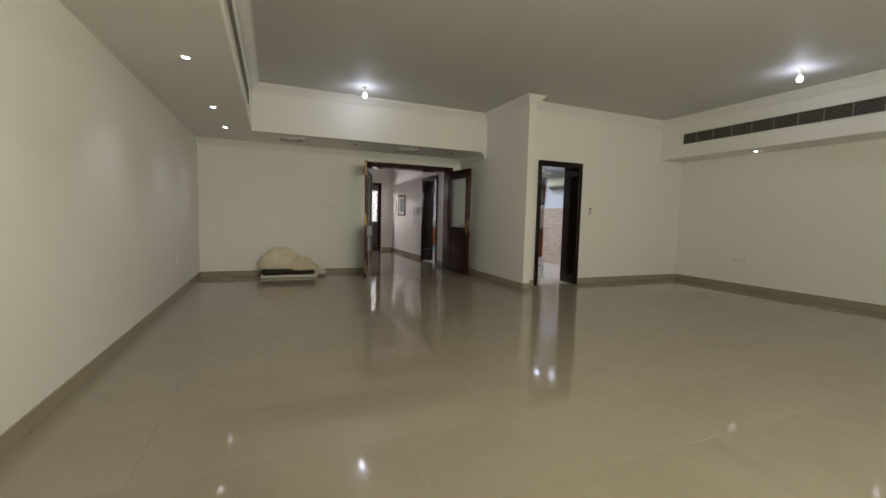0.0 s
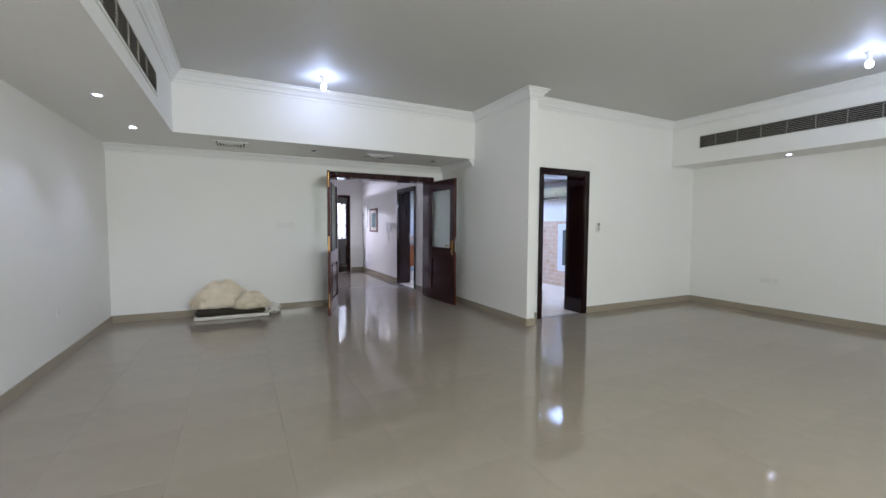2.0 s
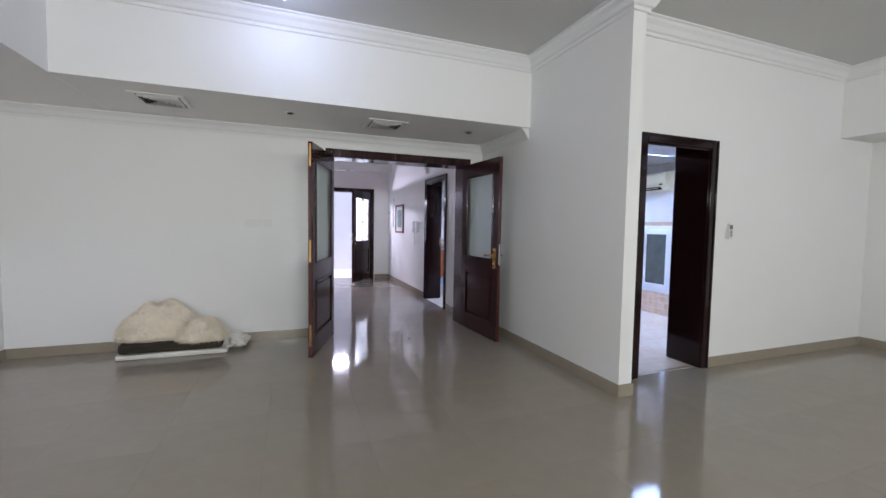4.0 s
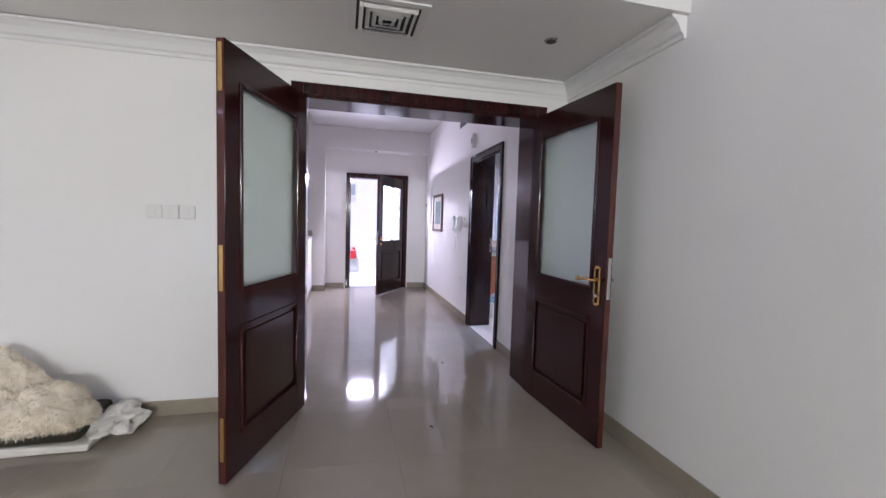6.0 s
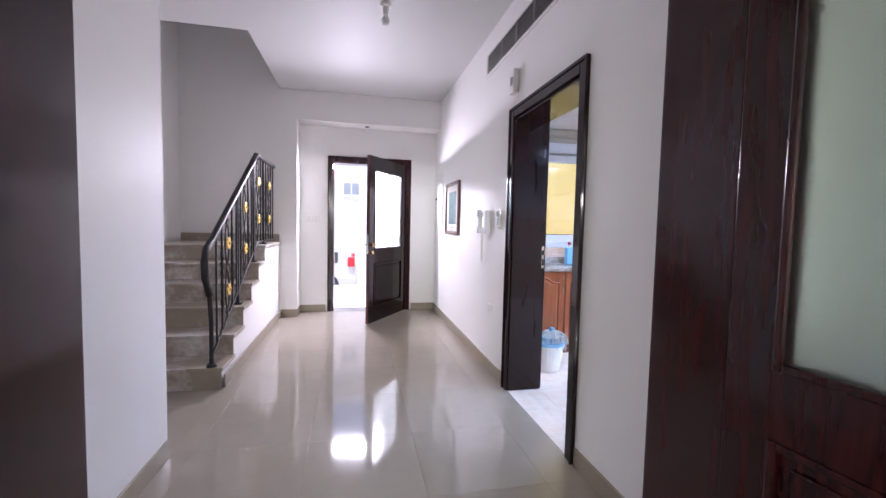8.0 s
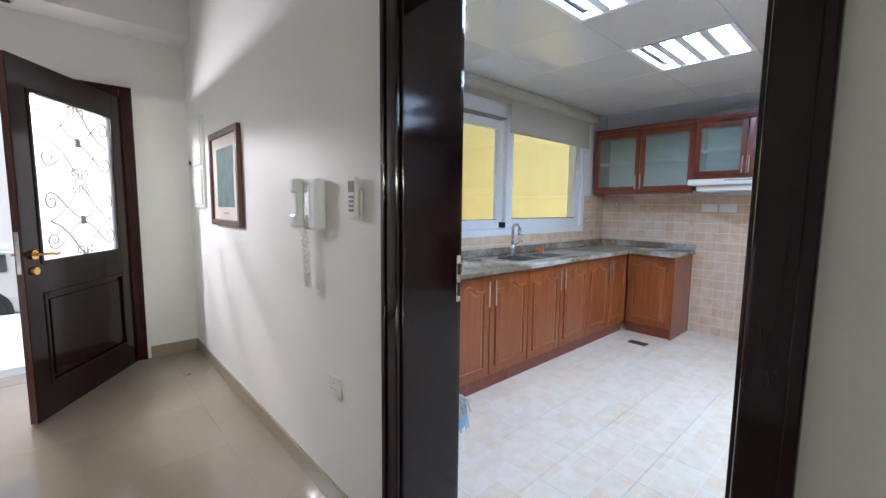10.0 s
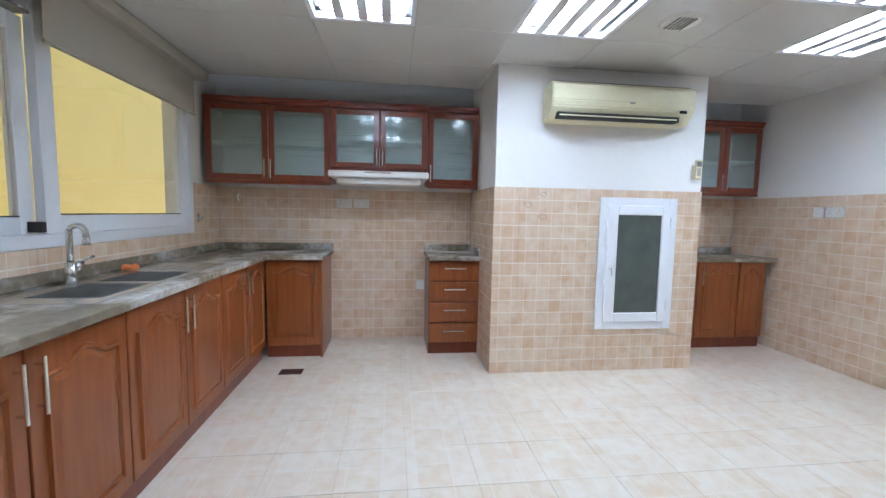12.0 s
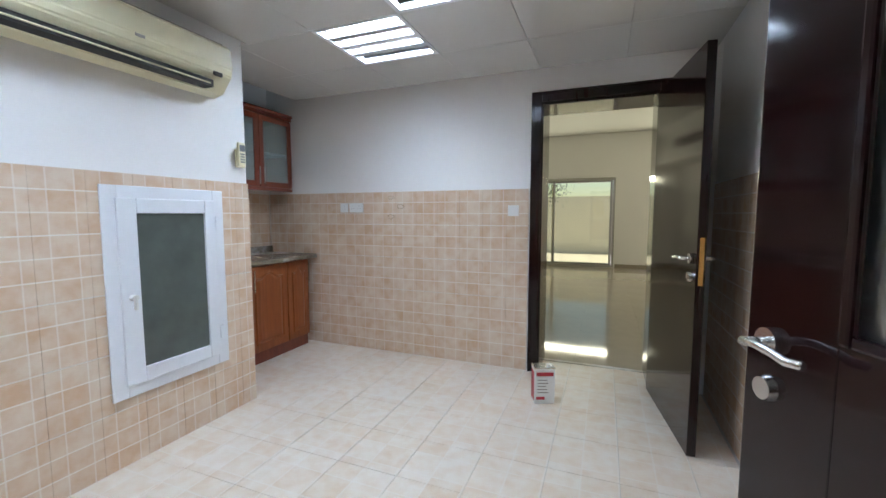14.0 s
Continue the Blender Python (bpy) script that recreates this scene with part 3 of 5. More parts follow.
def base_unit(m, doors, label, depth=0.52, end_panel=False, body_top=0.838):
    """doors: list of (x0, x1, handle side)."""
    w = doors[-1][1]
    x_0 = doors[0][0]
    root = thing("base_cabinet", m, label, "cabinet", "fitted kitchen cabinets")
    part("body", bx(x_0, 0.0, 0.1, w, depth, body_top, bevel=0.002), CHERRY_DARK, root)
    part("plinth", bx(x_0, 0.012, 0.0, w, depth, 0.099), CHERRY_DARK, root)
    for x0, x1, side in doors:
        bm = bx(x0 + 0.005, -0.02, 0.108, x1 - 0.005, -0.001, 0.83, bevel=0.004)
        arched_panel(bm, x0 + 0.055, x1 - 0.055, 0.17, 0.78, -0.02)
        d = part("door", bm, CHERRY, root)
        hx = x0 + 0.035 if side < 0 else x1 - 0.035
        bar_handle(d, (hx, -0.02, 0.62), (hx, -0.02, 0.80), (0, -1, 0))
    if end_panel:
        part("end_panel", bx(w, -0.018, 0.0, w + 0.016, depth, 0.838, bevel=0.002), CHERRY, root)
    return root


NORTH_FRONT = 11.385
for a, b, c in ((4.92, 5.375, 5.83), (5.83, 6.285, 6.74), (6.74, 7.17, 7.575)):
    base_unit(pose(a, NORTH_FRONT, 0), [(0, b - a, 1), (b - a, c - a, -1)], "cherry wood base cabinet with arched raised-panel doors", body_top=0.70 if a == 5.83 else 0.838)
base_unit(pose(4.47, NORTH_FRONT, 0), [(0, 0.447, 1)], "single cherry base cabinet beside the mop bucket")
base_unit(pose(7.60, 11.36, 0, 0, 0, -90), [(0, 0.44, 1)], "cherry corner base cabinet with one arched door", 0.5, True)
base_unit(pose(7.60, 7.855, 0, 0, 0, -90), [(0.0, 0.395, -1), (0.397, 0.825, -1), (0.827, 1.11, 1)], "low cherry base cabinet in the alcove")

dr = thing("drawer_unit", pose(7.60, 10.0, 0, 0, 0, -90), "narrow cherry unit with four drawers and steel handles", "drawer unit", "fitted kitchen cabinets")
part("body", bx(0, 0, 0.1, 0.445, 0.5, 0.838, bevel=0.002), CHERRY_DARK, dr)
part("plinth", bx(0.0, 0.012, 0, 0.445, 0.5, 0.099), CHERRY_DARK, dr)
for a, b in ((0.66, 0.83), (0.478, 0.645), (0.294, 0.462), (0.108, 0.278)):
    bm = bx(0.004, -0.02, a, 0.441, -0.001, b, bevel=0.004)
    box(bm, 0.03, -0.0225, a + 0.025, 0.415, -0.0195, b - 0.025, 0.001)
    d = part("drawer_front", bm, CHERRY, dr)
    bar_handle(d, (0.13, -0.02, (a + b) / 2 + 0.025), (0.32, -0.02, (a + b) / 2 + 0.025), (0, -1, 0))

# worktops with upstand
SX0, SX1, SY0, SY1 = 5.78, 6.62, 11.44, 11.80
wt = thing("worktop", Matrix(), "mottled grey-green granite worktop with rounded edge", "worktop")
for q in ((4.45, 11.335, SX0, 11.925, 0.878), (SX1, 11.335, 8.115, 11.925, 0.878), (SX0 - 0.004, 11.335, SX1 + 0.004, SY0, 0.8778), (SX0 - 0.004, SY1, SX1 + 0.004, 11.925, 0.8778), (7.53, 10.885, 8.115, 11.345, 0.8775)):
    part("slab", bx(q[0], q[1], 0.84, q[2], q[3], q[4], bevel=0.006), GRANITE, wt)
bm = bx(4.45, 11.905, 0.879, 8.095, 11.925, 0.94, bevel=0.003)
box(bm, 8.095, 10.885, 0.879, 8.115, 11.925, 0.94, 0.003)
part("upstand", bm, GRANITE, wt)
wt = thing("worktop", Matrix(), "small granite worktop on the drawer unit", "worktop")
part("slab", bx(7.53, 9.552, 0.84, 8.115, 10.01, 0.878, bevel=0.006), GRANITE, wt)
bm = bx(8.095, 9.572, 0.879, 8.115, 10.01, 0.94, bevel=0.003)
box(bm, 7.56, 9.552, 0.879, 8.115, 9.572, 0.94, 0.003)
part("upstand", bm, GRANITE, wt)
wt = thing("worktop", Matrix(), "granite worktop in the alcove", "worktop")
part("slab", bx(7.53, 6.68, 0.84, 8.10, 7.858, 0.878, bevel=0.006), GRANITE, wt)
part("upstand", bx(8.08, 6.68, 0.879, 8.10, 7.858, 0.94, bevel=0.003), GRANITE, wt)


def upper_unit(m, doors, z0, label, z1=2.13, bottom_trim=True):
    w, x_0 = doors[-1][1], doors[0][0]
    root = thing("wall_cabinet", m, label, "cabinet", "glazed wall cabinets")
    d = 0.325
    bm = bx(x_0, 0, z0, x_0 + 0.016, d, z1)
    box(bm, w - 0.016, 0, z0, w, d, z1)
    box(bm, x_0 + 0.016, 0.001, z0, w - 0.016, d, z0 + 0.016)
    box(bm, x_0 + 0.016, 0.001, z1 - 0.016, w - 0.016, d, z1)
    part("carcass", bm, CHERRY_DARK, root)
    part("back_panel", bx(x_0 + 0.016, d - 0.008, z0 + 0.016, w - 0.016, d - 0.001, z1 - 0.016), PLASTIC, root, "white back panel")
    part("shelf", bx(x_0 + 0.017, 0.03, (z0 + z1) / 2 - 0.008, w - 0.017, d - 0.009, (z0 + z1) / 2 + 0.008), PLASTIC, root)
    bm = bx(x_0, -0.03, z1 + 0.001, w, d, z1 + 0.035, bevel=0.006)
    box(bm, x_0, -0.045, z1 + 0.03, w, d, z1 + 0.055, 0.006)
    part("cornice", bm, CHERRY_DARK, root)
    part("light_rail", bx(x_0, -0.02, z0 - 0.03, w, 0.02, z0 - 0.001, bevel=0.004), CHERRY_DARK, root)
    for x0, x1, side in doors:
        bm = bmesh.new()
        f = 0.05
        for q in ((x0 + 0.003, z0 + 0.003, x0 + f, z1 - 0.003), (x1 - f, z0 + 0.003, x1 - 0.003, z1 - 0.003), (x0 + f, z0 + 0.003, x1 - f, z0 + f), (x0 + f, z1 - f, x1 - f, z1 - 0.003)):
            box(bm, q[0], -0.021, q[1], q[2], -0.001, q[3], 0.004)
        dr_ = part("door", bm, CHERRY_DARK, root)
        bm = bx(x0 + f, -0.012, z0 + f, x1 - f, -0.008, z1 - f)
        k = z0 + f + 0.02
        while k < z1 - f - 0.01:
            box(bm, x0 + f, -0.0145, k, x1 - f, -0.0115, k + 0.004)
            k += 0.022 if k > z1 - 0.26 else 0.07
        part("glass_pane", bm, REED, dr_, "reeded frosted glass").visible_shadow = False
        hx = x0 + 0.025 if side < 0 else x1 - 0.025
        bar_handle(dr_, (hx, -0.02, z0 + 0.02), (hx, -0.02, z0 + 0.17), (0, -1, 0))
    return root


E_UP = 7.785
upper_unit(pose(E_UP, 11.88, 0, 0, 0, -90), [(0, 0.505, 1), (0.505, 1.02, -1)], 1.50, "cherry wall cabinet with two reeded glass doors")
upper_unit(pose(E_UP, 10.857, 0, 0, 0, -90), [(0, 0.42, 1), (0.42, 0.84, -1)], 1.625, "short cherry wall cabinet above the cooker hood")
upper_unit(pose(E_UP, 10.013, 0, 0, 0, -90), [(0, 0.455, -1)], 1.50, "single-door glazed cherry wall cabinet")
upper_unit(pose(E_UP, 7.855, 0, 0, 0, -90), [(0.0, 0.375, -1), (0.377, 0.735, 1), (0.737, 1.13, -1)], 1.50, "glazed cherry wall cabinet in the alcove")

# cooker hood
hood = thing("cooker_hood", pose(7.62, 10.855, 1.46, 0, 0, -90), "slim white cooker hood under the wall cabinets", "cooker hood")
bm = bx(0, -0.02, 0.075, 0.84, 0.46, 0.13, bevel=0.012)
part("housing", bm, PLASTIC, hood)
part("filter_tray", bx(0.06, 0.03, 0.02, 0.78, 0.46, 0.074, bevel=0.015), PLASTIC, hood)
part("switch_strip", bx(0.30, -0.0235, 0.11, 0.52, -0.02, 0.12), GRILLE, hood)

# sink with two bowls, drainer and tap
sink = thing("sink", pose(0, 0, 0), "stainless steel double bowl sink set in the granite", "sink")
BOWLS = [(5.85, 6.19), (6.25, 6.59)]
RIM = 0.8785
for a, b in BOWLS:
    x0, x1, y0, y1, zb = a, b, SY0 + 0.03, SY1 - 0.05, 0.73
    bm = bx(x0, y0, zb - 0.002, x1, y1, zb)
    for q in ((x0 - 0.002, y0, x0, y1), (x1, y0, x1 + 0.002, y1), (x0, y0 - 0.002, x1, y0), (x0, y1, x1, y1 + 0.002)):
        box(bm, q[0], q[1], zb, q[2], q[3], RIM)
    part("bowl", bm, STEEL, sink)
bm = bx(SX0 - 0.03, SY0 - 0.015, RIM, BOWLS[0][0], SY1 + 0.02, RIM + 0.004, bevel=0.001)
box(bm, BOWLS[0][1], SY0 - 0.015, RIM, BOWLS[1][0], SY1 + 0.02, RIM + 0.004)
box(bm, BOWLS[1][1], SY0 - 0.015, RIM, SX1 + 0.36, SY1 + 0.02, RIM + 0.004, 0.001)
for a, b in BOWLS:
    box(bm, a, SY0 - 0.015, RIM, b, SY0 + 0.03, RIM + 0.004)
    box(bm, a, SY1 - 0.05, RIM, b, SY1 + 0.02, RIM + 0.004)
for k in range(8):
    box(bm, SX1 + 0.03, SY0 + 0.03 + k * 0.035, RIM + 0.003, SX1 + 0.33, SY0 + 0.042 + k * 0.035, RIM + 0.007, 0.001)
part("rim", bm, STEEL, sink)
tap = thing("tap", pose(6.17, 11.80, RIM + 0.004), "chrome upright mixer tap behind the sink", "tap")
part("base", cyl(bmesh.new(), (0, 0, 0), (0, 0, 0.10), 0.026, 0.021), CHROME, tap, smooth=True)
bm = tube(bmesh.new(), [(0, 0, 0.08), (0, 0, 0.22)] + [(0, -0.035 + 0.035 * math.cos(a), 0.24 + 0.035 * math.sin(a)) for a in np.linspace(0, math.pi, 9)] + [(0, -0.072, 0.215)], 0.0135, 12)
part("spout", bm, CHROME, tap, smooth=True)
part("nozzle", cyl(bmesh.new(), (0, -0.072, 0.185), (0, -0.072, 0.222), 0.015), CHROME, tap, smooth=True)
bm = cyl(bmesh.new(), (0.015, 0, 0.07), (0.06, 0, 0.085), 0.019, 0.022)
tube(bm, [(0.055, 0, 0.09), (0.075, -0.02, 0.115), (0.105, -0.03, 0.12)], 0.007)
part("lever", bm, CHROME, tap, smooth=True)

# ---- air conditioner, hatch ----
ac = thing("air_conditioner", pose(7.128, 9.205, 1.925, 0, 0, -90), "yellowed wall-mounted split air conditioner, vent open", "air conditioner")
W_, H_, D_ = 1.10, 0.28, 0.2
prof = [(0, 0.03), (0, H_), (-D_ * 0.75, H_), (-D_ * 0.97, H_ - 0.03), (-D_, H_ * 0.5), (-D_ * 0.95, 0.10), (-D_ * 0.6, 0.015), (-D_ * 0.2, 0.0)]
bm = bmesh.new()
ra = [[bm.verts.new((x, y, z)) for y, z in prof] for x in (0, W_)]
for k in range(len(prof)):
    bm.faces.new((ra[0][k], ra[0][(k + 1) % 8], ra[1][(k + 1) % 8], ra[1][k]))
bm.faces.new(ra[0][::-1])
bm.faces.new(ra[1])
bmesh.ops.recalc_face_normals(bm, faces=bm.faces)
bmesh.ops.bevel(bm, geom=[e for e in bm.edges], offset=0.008, segments=2, affect="EDGES")
part("body", bm, AGED, ac)
part("air_outlet", bx(0.05, -D_ * 0.93, 0.020, W_ - 0.12, -D_ * 0.5, 0.058), DARK, ac, "dark air outlet")
tilt = pose(0, -D_ * 0.90, 0.045, 48, 0, 0)
part("vane", bx(0.06, -0.016, -0.002, W_ - 0.14, 0.010, 0.002, m=tilt), AGED, ac)
part("display", bx(W_ - 0.12, -D_ * 0.985, 0.085, W_ - 0.07, -D_ * 0.93, 0.105), DARK, ac)
part("badge", bx(0.58, -D_ - 0.002, 0.132, 0.62, -D_ + 0.003, 0.144), GRILLE, ac)
part("top_dust", bx(0.02, -D_ * 0.72, H_ - 0.001, W_ - 0.02, -0.01, H_ + 0.006), GROUT, ac)

hatch = thing("service_hatch", pose(7.118, 8.715, 0.345, 0, 0, -90), "small white framed service window with dark frosted glass", "window")
HW, HH = 0.65, 1.05
bm = bmesh.new()
for q in ((0, 0, 0.07, HH), (HW - 0.07, 0, HW, HH), (0.07, 0, HW - 0.07, 0.07), (0.07, HH - 0.07, HW - 0.07, HH)):
    box(bm, q[0], -0.012, q[1], q[2], 0.0, q[3], 0.004)
part("outer_frame", bm, UPVC, hatch)
bm = bmesh.new()
for q in ((0.06, 0.06, 0.15, HH - 0.06), (HW - 0.13, 0.06, HW - 0.06, HH - 0.06), (0.15, 0.06, HW - 0.13, 0.135), (0.15, HH - 0.135, HW - 0.13, HH - 0.06)):
    box(bm, q[0], -0.024, q[1], q[2], -0.002, q[3], 0.005)
part("sash", bm, UPVC, hatch)
HGLASS = material("dark_frosted_pane", (0.10, 0.115, 0.10), 0.28, spread=0.25, grain=9, blotch=5, bump=0.02)
part("glass_pane", bx(0.15, -0.010, 0.135, HW - 0.13, -0.003, HH - 0.135), HGLASS, hatch, "dark dusty frosted pane")
bm = cyl(bmesh.new(), (0.105, -0.023, 0.50), (0.105, -0.053, 0.50), 0.016)
box(bm, 0.098, -0.058, 0.44, 0.112, -0.043, 0.51, 0.003)
part("latch", bm, PLASTIC, hatch)
for z in (0.2, 0.86):
    part("hinge", bx(HW - 0.065, -0.030, z - 0.04, HW - 0.04, -0.011, z + 0.04, bevel=0.003), UPVC, hatch)

# ---- kitchen window with blind ----
win = thing("window_1", Matrix(), "white framed sliding window with two panes", "window", kind="structure")


def frame_of(name, x0, x1, z0, z1, y0, y1, f, mat, parent):
    bm = bmesh.new()
    for q in ((x0, z0, x0 + f, z1), (x1 - f, z0, x1, z1), (x0 + f, z0, x1 - f, z0 + f), (x0 + f, z1 - f, x1 - f, z1)):
        box(bm, q[0], y0, q[1], q[2], y1, q[3], 0.003)
    return part(name, bm, mat, parent)


frame_of("window_frame", 4.851, 7.619, 1.051, 2.309, 11.915, 12.1, 0.06, UPVC, win)
for x0, x1, y0, z1, f in ((4.91, 6.25, 12.0, 2.10, 0.08), (6.24, 7.56, 11.945, 2.248, 0.09)):
    sash = frame_of("sash", x0, x1, 1.112, z1, y0, y0 + 0.045, f, UPVC, win)
    pane = part("glass_pane", bx(x0 + f, y0 + 0.02, 1.112 + f, x1 - f, y0 + 0.024, z1 - f), PANE, sash, "clear glass pane")
    pane.visible_shadow = False
    part("glazing_gasket", bx(x0 + f, y0 - 0.001, 1.112 + f, x1 - f, y0 + 0.019, 1.118 + f), DARK, sash)
part("head_rail", bx(4.912, 11.96, 2.125, 6.23, 12.06, 2.248, bevel=0.004), UPVC, win)
part("vent_flap", bx(4.912, 11.95, 2.106, 6.23, 12.05, 2.119), GRILLE, win)
part("sash_latch", bx(6.205, 11.937, 1.12, 6.232, 11.999, 1.17, bevel=0.002), DARK, win)
BLIND = material("grey_beige_blind_cloth", (0.50, 0.465, 0.385), 0.85, spread=0.05, grain=150, bump=0.05)
bl = thing("roller_blind", Matrix(), "grey-beige roller blind with one part rolled up", "roller blind")
part("pelmet", bx(4.75, 11.80, 2.27, 7.70, 11.925, 2.345, bevel=0.012), BLIND, bl, "cloth-covered pelmet box")
part("cloth", bx(6.20, 11.875, 1.985, 7.60, 11.879, 2.27), BLIND, bl)
part("bottom_bar", cyl(bmesh.new(), (6.20, 11.877, 1.985), (7.60, 11.877, 1.985), 0.009), BLIND, bl)
part("cloth", bx(4.8, 11.875, 2.215, 6.195, 11.879, 2.27), BLIND, bl)

# ---- kitchen lights ----
for k, (cx, cy) in enumerate(LIGHTS):
    li = thing("ceiling_light", pose(cx, cy, 2.35), "recessed square ceiling light with four lit strips", "ceiling light", "kitchen ceiling lights")
    bm = bmesh.new()
    for q in ((-0.296, -0.296, -0.27, 0.296), (0.27, -0.296, 0.296, 0.296), (-0.27, -0.296, 0.27, -0.27), (-0.27, 0.27, 0.27, 0.296)):
        box(bm, q[0], q[1], -0.004, q[2], q[3], 0.03)
    part("frame", bm, UPVC, li)
    part("reflector", bx(-0.27, -0.27, 0.05, 0.27, 0.27, 0.055), GRILLE, li)
    for i in range(4):
        c = -0.2 + i * 0.1335
        part("light_strip", bx(-0.26, c - 0.036, 0.036, 0.26, c + 0.036, 0.040), TUBE, li)
        if i:
            part("louvre", bx(-0.268, c - 0.094, 0.0, 0.268, c - 0.04, 0.03, bevel=0.004), UPVC, li)
fan = thing("ceiling_vent", pose(6.32, 8.71, 2.35), "round white ceiling vent between panels", "vent")
part("ring", cyl(bmesh.new(), (0, 0, -0.012), (0, 0, 0.0), 0.10, 0.115, 32), PLASTIC, fan)
for k in range(5):
    part("slat", bx(-0.07, -0.05 + k * 0.024, -0.018, 0.07, -0.04 + k * 0.024, -0.0125), GRILLE, fan)

# ---- stairs and railing ----
STEPS = [(10.95, 0.168), (11.26, 0.336), (11.57, 0.504), (11.87, 0.672), (12.17, 0.84), (12.47, 1.008)]
stairs = thing("stairs", Matrix(), "straight flight of polished beige stone steps to a landing", "stairs", kind="structure")
bm = bmesh.new()
ends = [s[0] for s in STEPS[1:]] + [13.37]
for (y, z), e in zip(STEPS, ends):
    box(bm, 0.7, y + 0.012, 0, 1.868, e + 0.012 if e < 13 else e, z - 0.031)
part("flight_side", bm, PAINT, stairs, "white painted side of the flight")
prev = 0
for (y, z), e in zip(STEPS, ends):
    part("tread", bx(0.70, y - 0.012, z - 0.03, 1.885, e + (0.01 if e < 13 else 0), z, bevel=0.004), STEPSTONE, stairs)
    part("riser", bx(0.70, y + 0.0, prev + 0.001, 1.872, y + 0.0118, z - 0.031), STEPSTONE, stairs)
    prev = z
part("landing_skirting", bx(0.70, 13.358, 1.009, 1.87, 13.369, 1.11), STEPSTONE, stairs)

rail = thing("stair_railing", Matrix(), "black wrought-iron stair railing with gold flowers", "railing")
RX = 1.80


def rail_z(y):
    return min(1.985, 1.05 + (y - 10.88) * (1.985 - 1.05) / (12.42 - 10.88))


def foot_z(y):
    return 1.04 if y > 12.45 else 0.24 + (y - 11.0) * 0.548


pts = [(RX, 10.93, 0.72), (RX, 10.86, 0.85), (RX, 10.84, 0.98), (RX, 10.88, 1.06)] + [(RX, y, rail_z(y)) for y in np.linspace(11.0, 12.42, 8)] + [(RX, 12.5, 1.985), (RX, 13.36, 1.985)]
bm = tube(bmesh.new(), pts, 0.026, 10)
part("handrail", bm, IRON, rail, smooth=True)
part("base_bar", tube(bmesh.new(), [(RX, 10.95, 0.23), (RX, 12.45, 1.045), (RX, 13.36, 1.045)], 0.011, 6), IRON, rail)
part("newel_post", tube(bmesh.new(), [(RX, 10.97, 0.169), (RX, 10.97, 0.5), (RX, 10.93, 0.74)], 0.016), IRON, rail)
part("newel_foot", cyl(bmesh.new(), (RX, 10.97, 0.169), (RX, 10.97, 0.19), 0.04, 0.03), IRON, rail)
ys = np.linspace(11.1, 13.3, 17)
for k, y in enumerate(ys):
    lo, hi = foot_z(y), rail_z(y) - 0.02
    if k % 4 == 2:
        bm = bmesh.new()
        for s in (-1, 1):
            n = 24
            tube(bm, [(RX + 0.0, y + s * 0.055 * abs(math.sin(2 * math.pi * i / n)) , lo + (hi - lo) * (0.06 + 0.88 * i / n)) for i in range(n + 1)], 0.006, 6)
        for zz in (lo + 0.07 * (hi - lo), lo + 0.93 * (hi - lo)):
            tube(bm, [(RX, y + 0.045 * math.cos(a), zz + 0.025 * math.sin(a)) for a in np.linspace(0, math.pi * 1.9, 12)], 0.005, 6)
        box(bm, RX - 0.006, y - 0.006, lo, RX + 0.006, y + 0.006, lo + 0.08)
        box(bm, RX - 0.006, y - 0.006, hi - 0.08, RX + 0.006, y + 0.006, hi)
        orn = part("ornament", bm, IRON, rail)
        for f in (0.28, 0.72):
            bm = bmesh.new()
            zz = lo + (hi - lo) * f
            for i in range(6):
                a = i * math.pi / 3
                bmesh.ops.create_uvsphere(bm, u_segments=8, v_segments=6, radius=0.025, matrix=Matrix.Translation((RX + 0.012, y + 0.030 * math.cos(a), zz + 0.03 * math.sin(a))) @ Matrix.Diagonal((0.45, 1, 1, 1)))
            bmesh.ops.create_uvsphere(bm, u_segments=8, v_segments=6, radius=0.014, matrix=Matrix.Translation((RX + 0.02, y, zz)))
            part("flower", bm, GOLD, orn, "gold painted iron flower")
    else:
        bm = bx(RX - 0.007, y - 0.007, lo, RX + 0.007, y + 0.007, hi)
        mid = (lo + hi) / 2
        if k % 2:
            for i in range(26):
                m = Matrix.Translation((RX, y, mid - 0.26 + i * 0.02)) @ Matrix.Rotation(i * 0.4, 4, "Z")
                box(bm, -0.009, -0.009, -0.009, 0.009, 0.009, 0.009, m=m)
        part("baluster", bm, IRON, rail)
for y, z in ((11.57 + 0.12, 0.504), (12.17 + 0.1, 0.84), (12.75, 1.008)):
    b = bx(RX - 0.012, y - 0.012, z + 0.001, RX + 0.012, y + 0.012, rail_z(y) - 0.02)
    box(b, RX - 0.035, y - 0.035, z + 0.001, RX + 0.035, y + 0.035, z + 0.014, 0.004)
    part("post", b, IRON, rail)

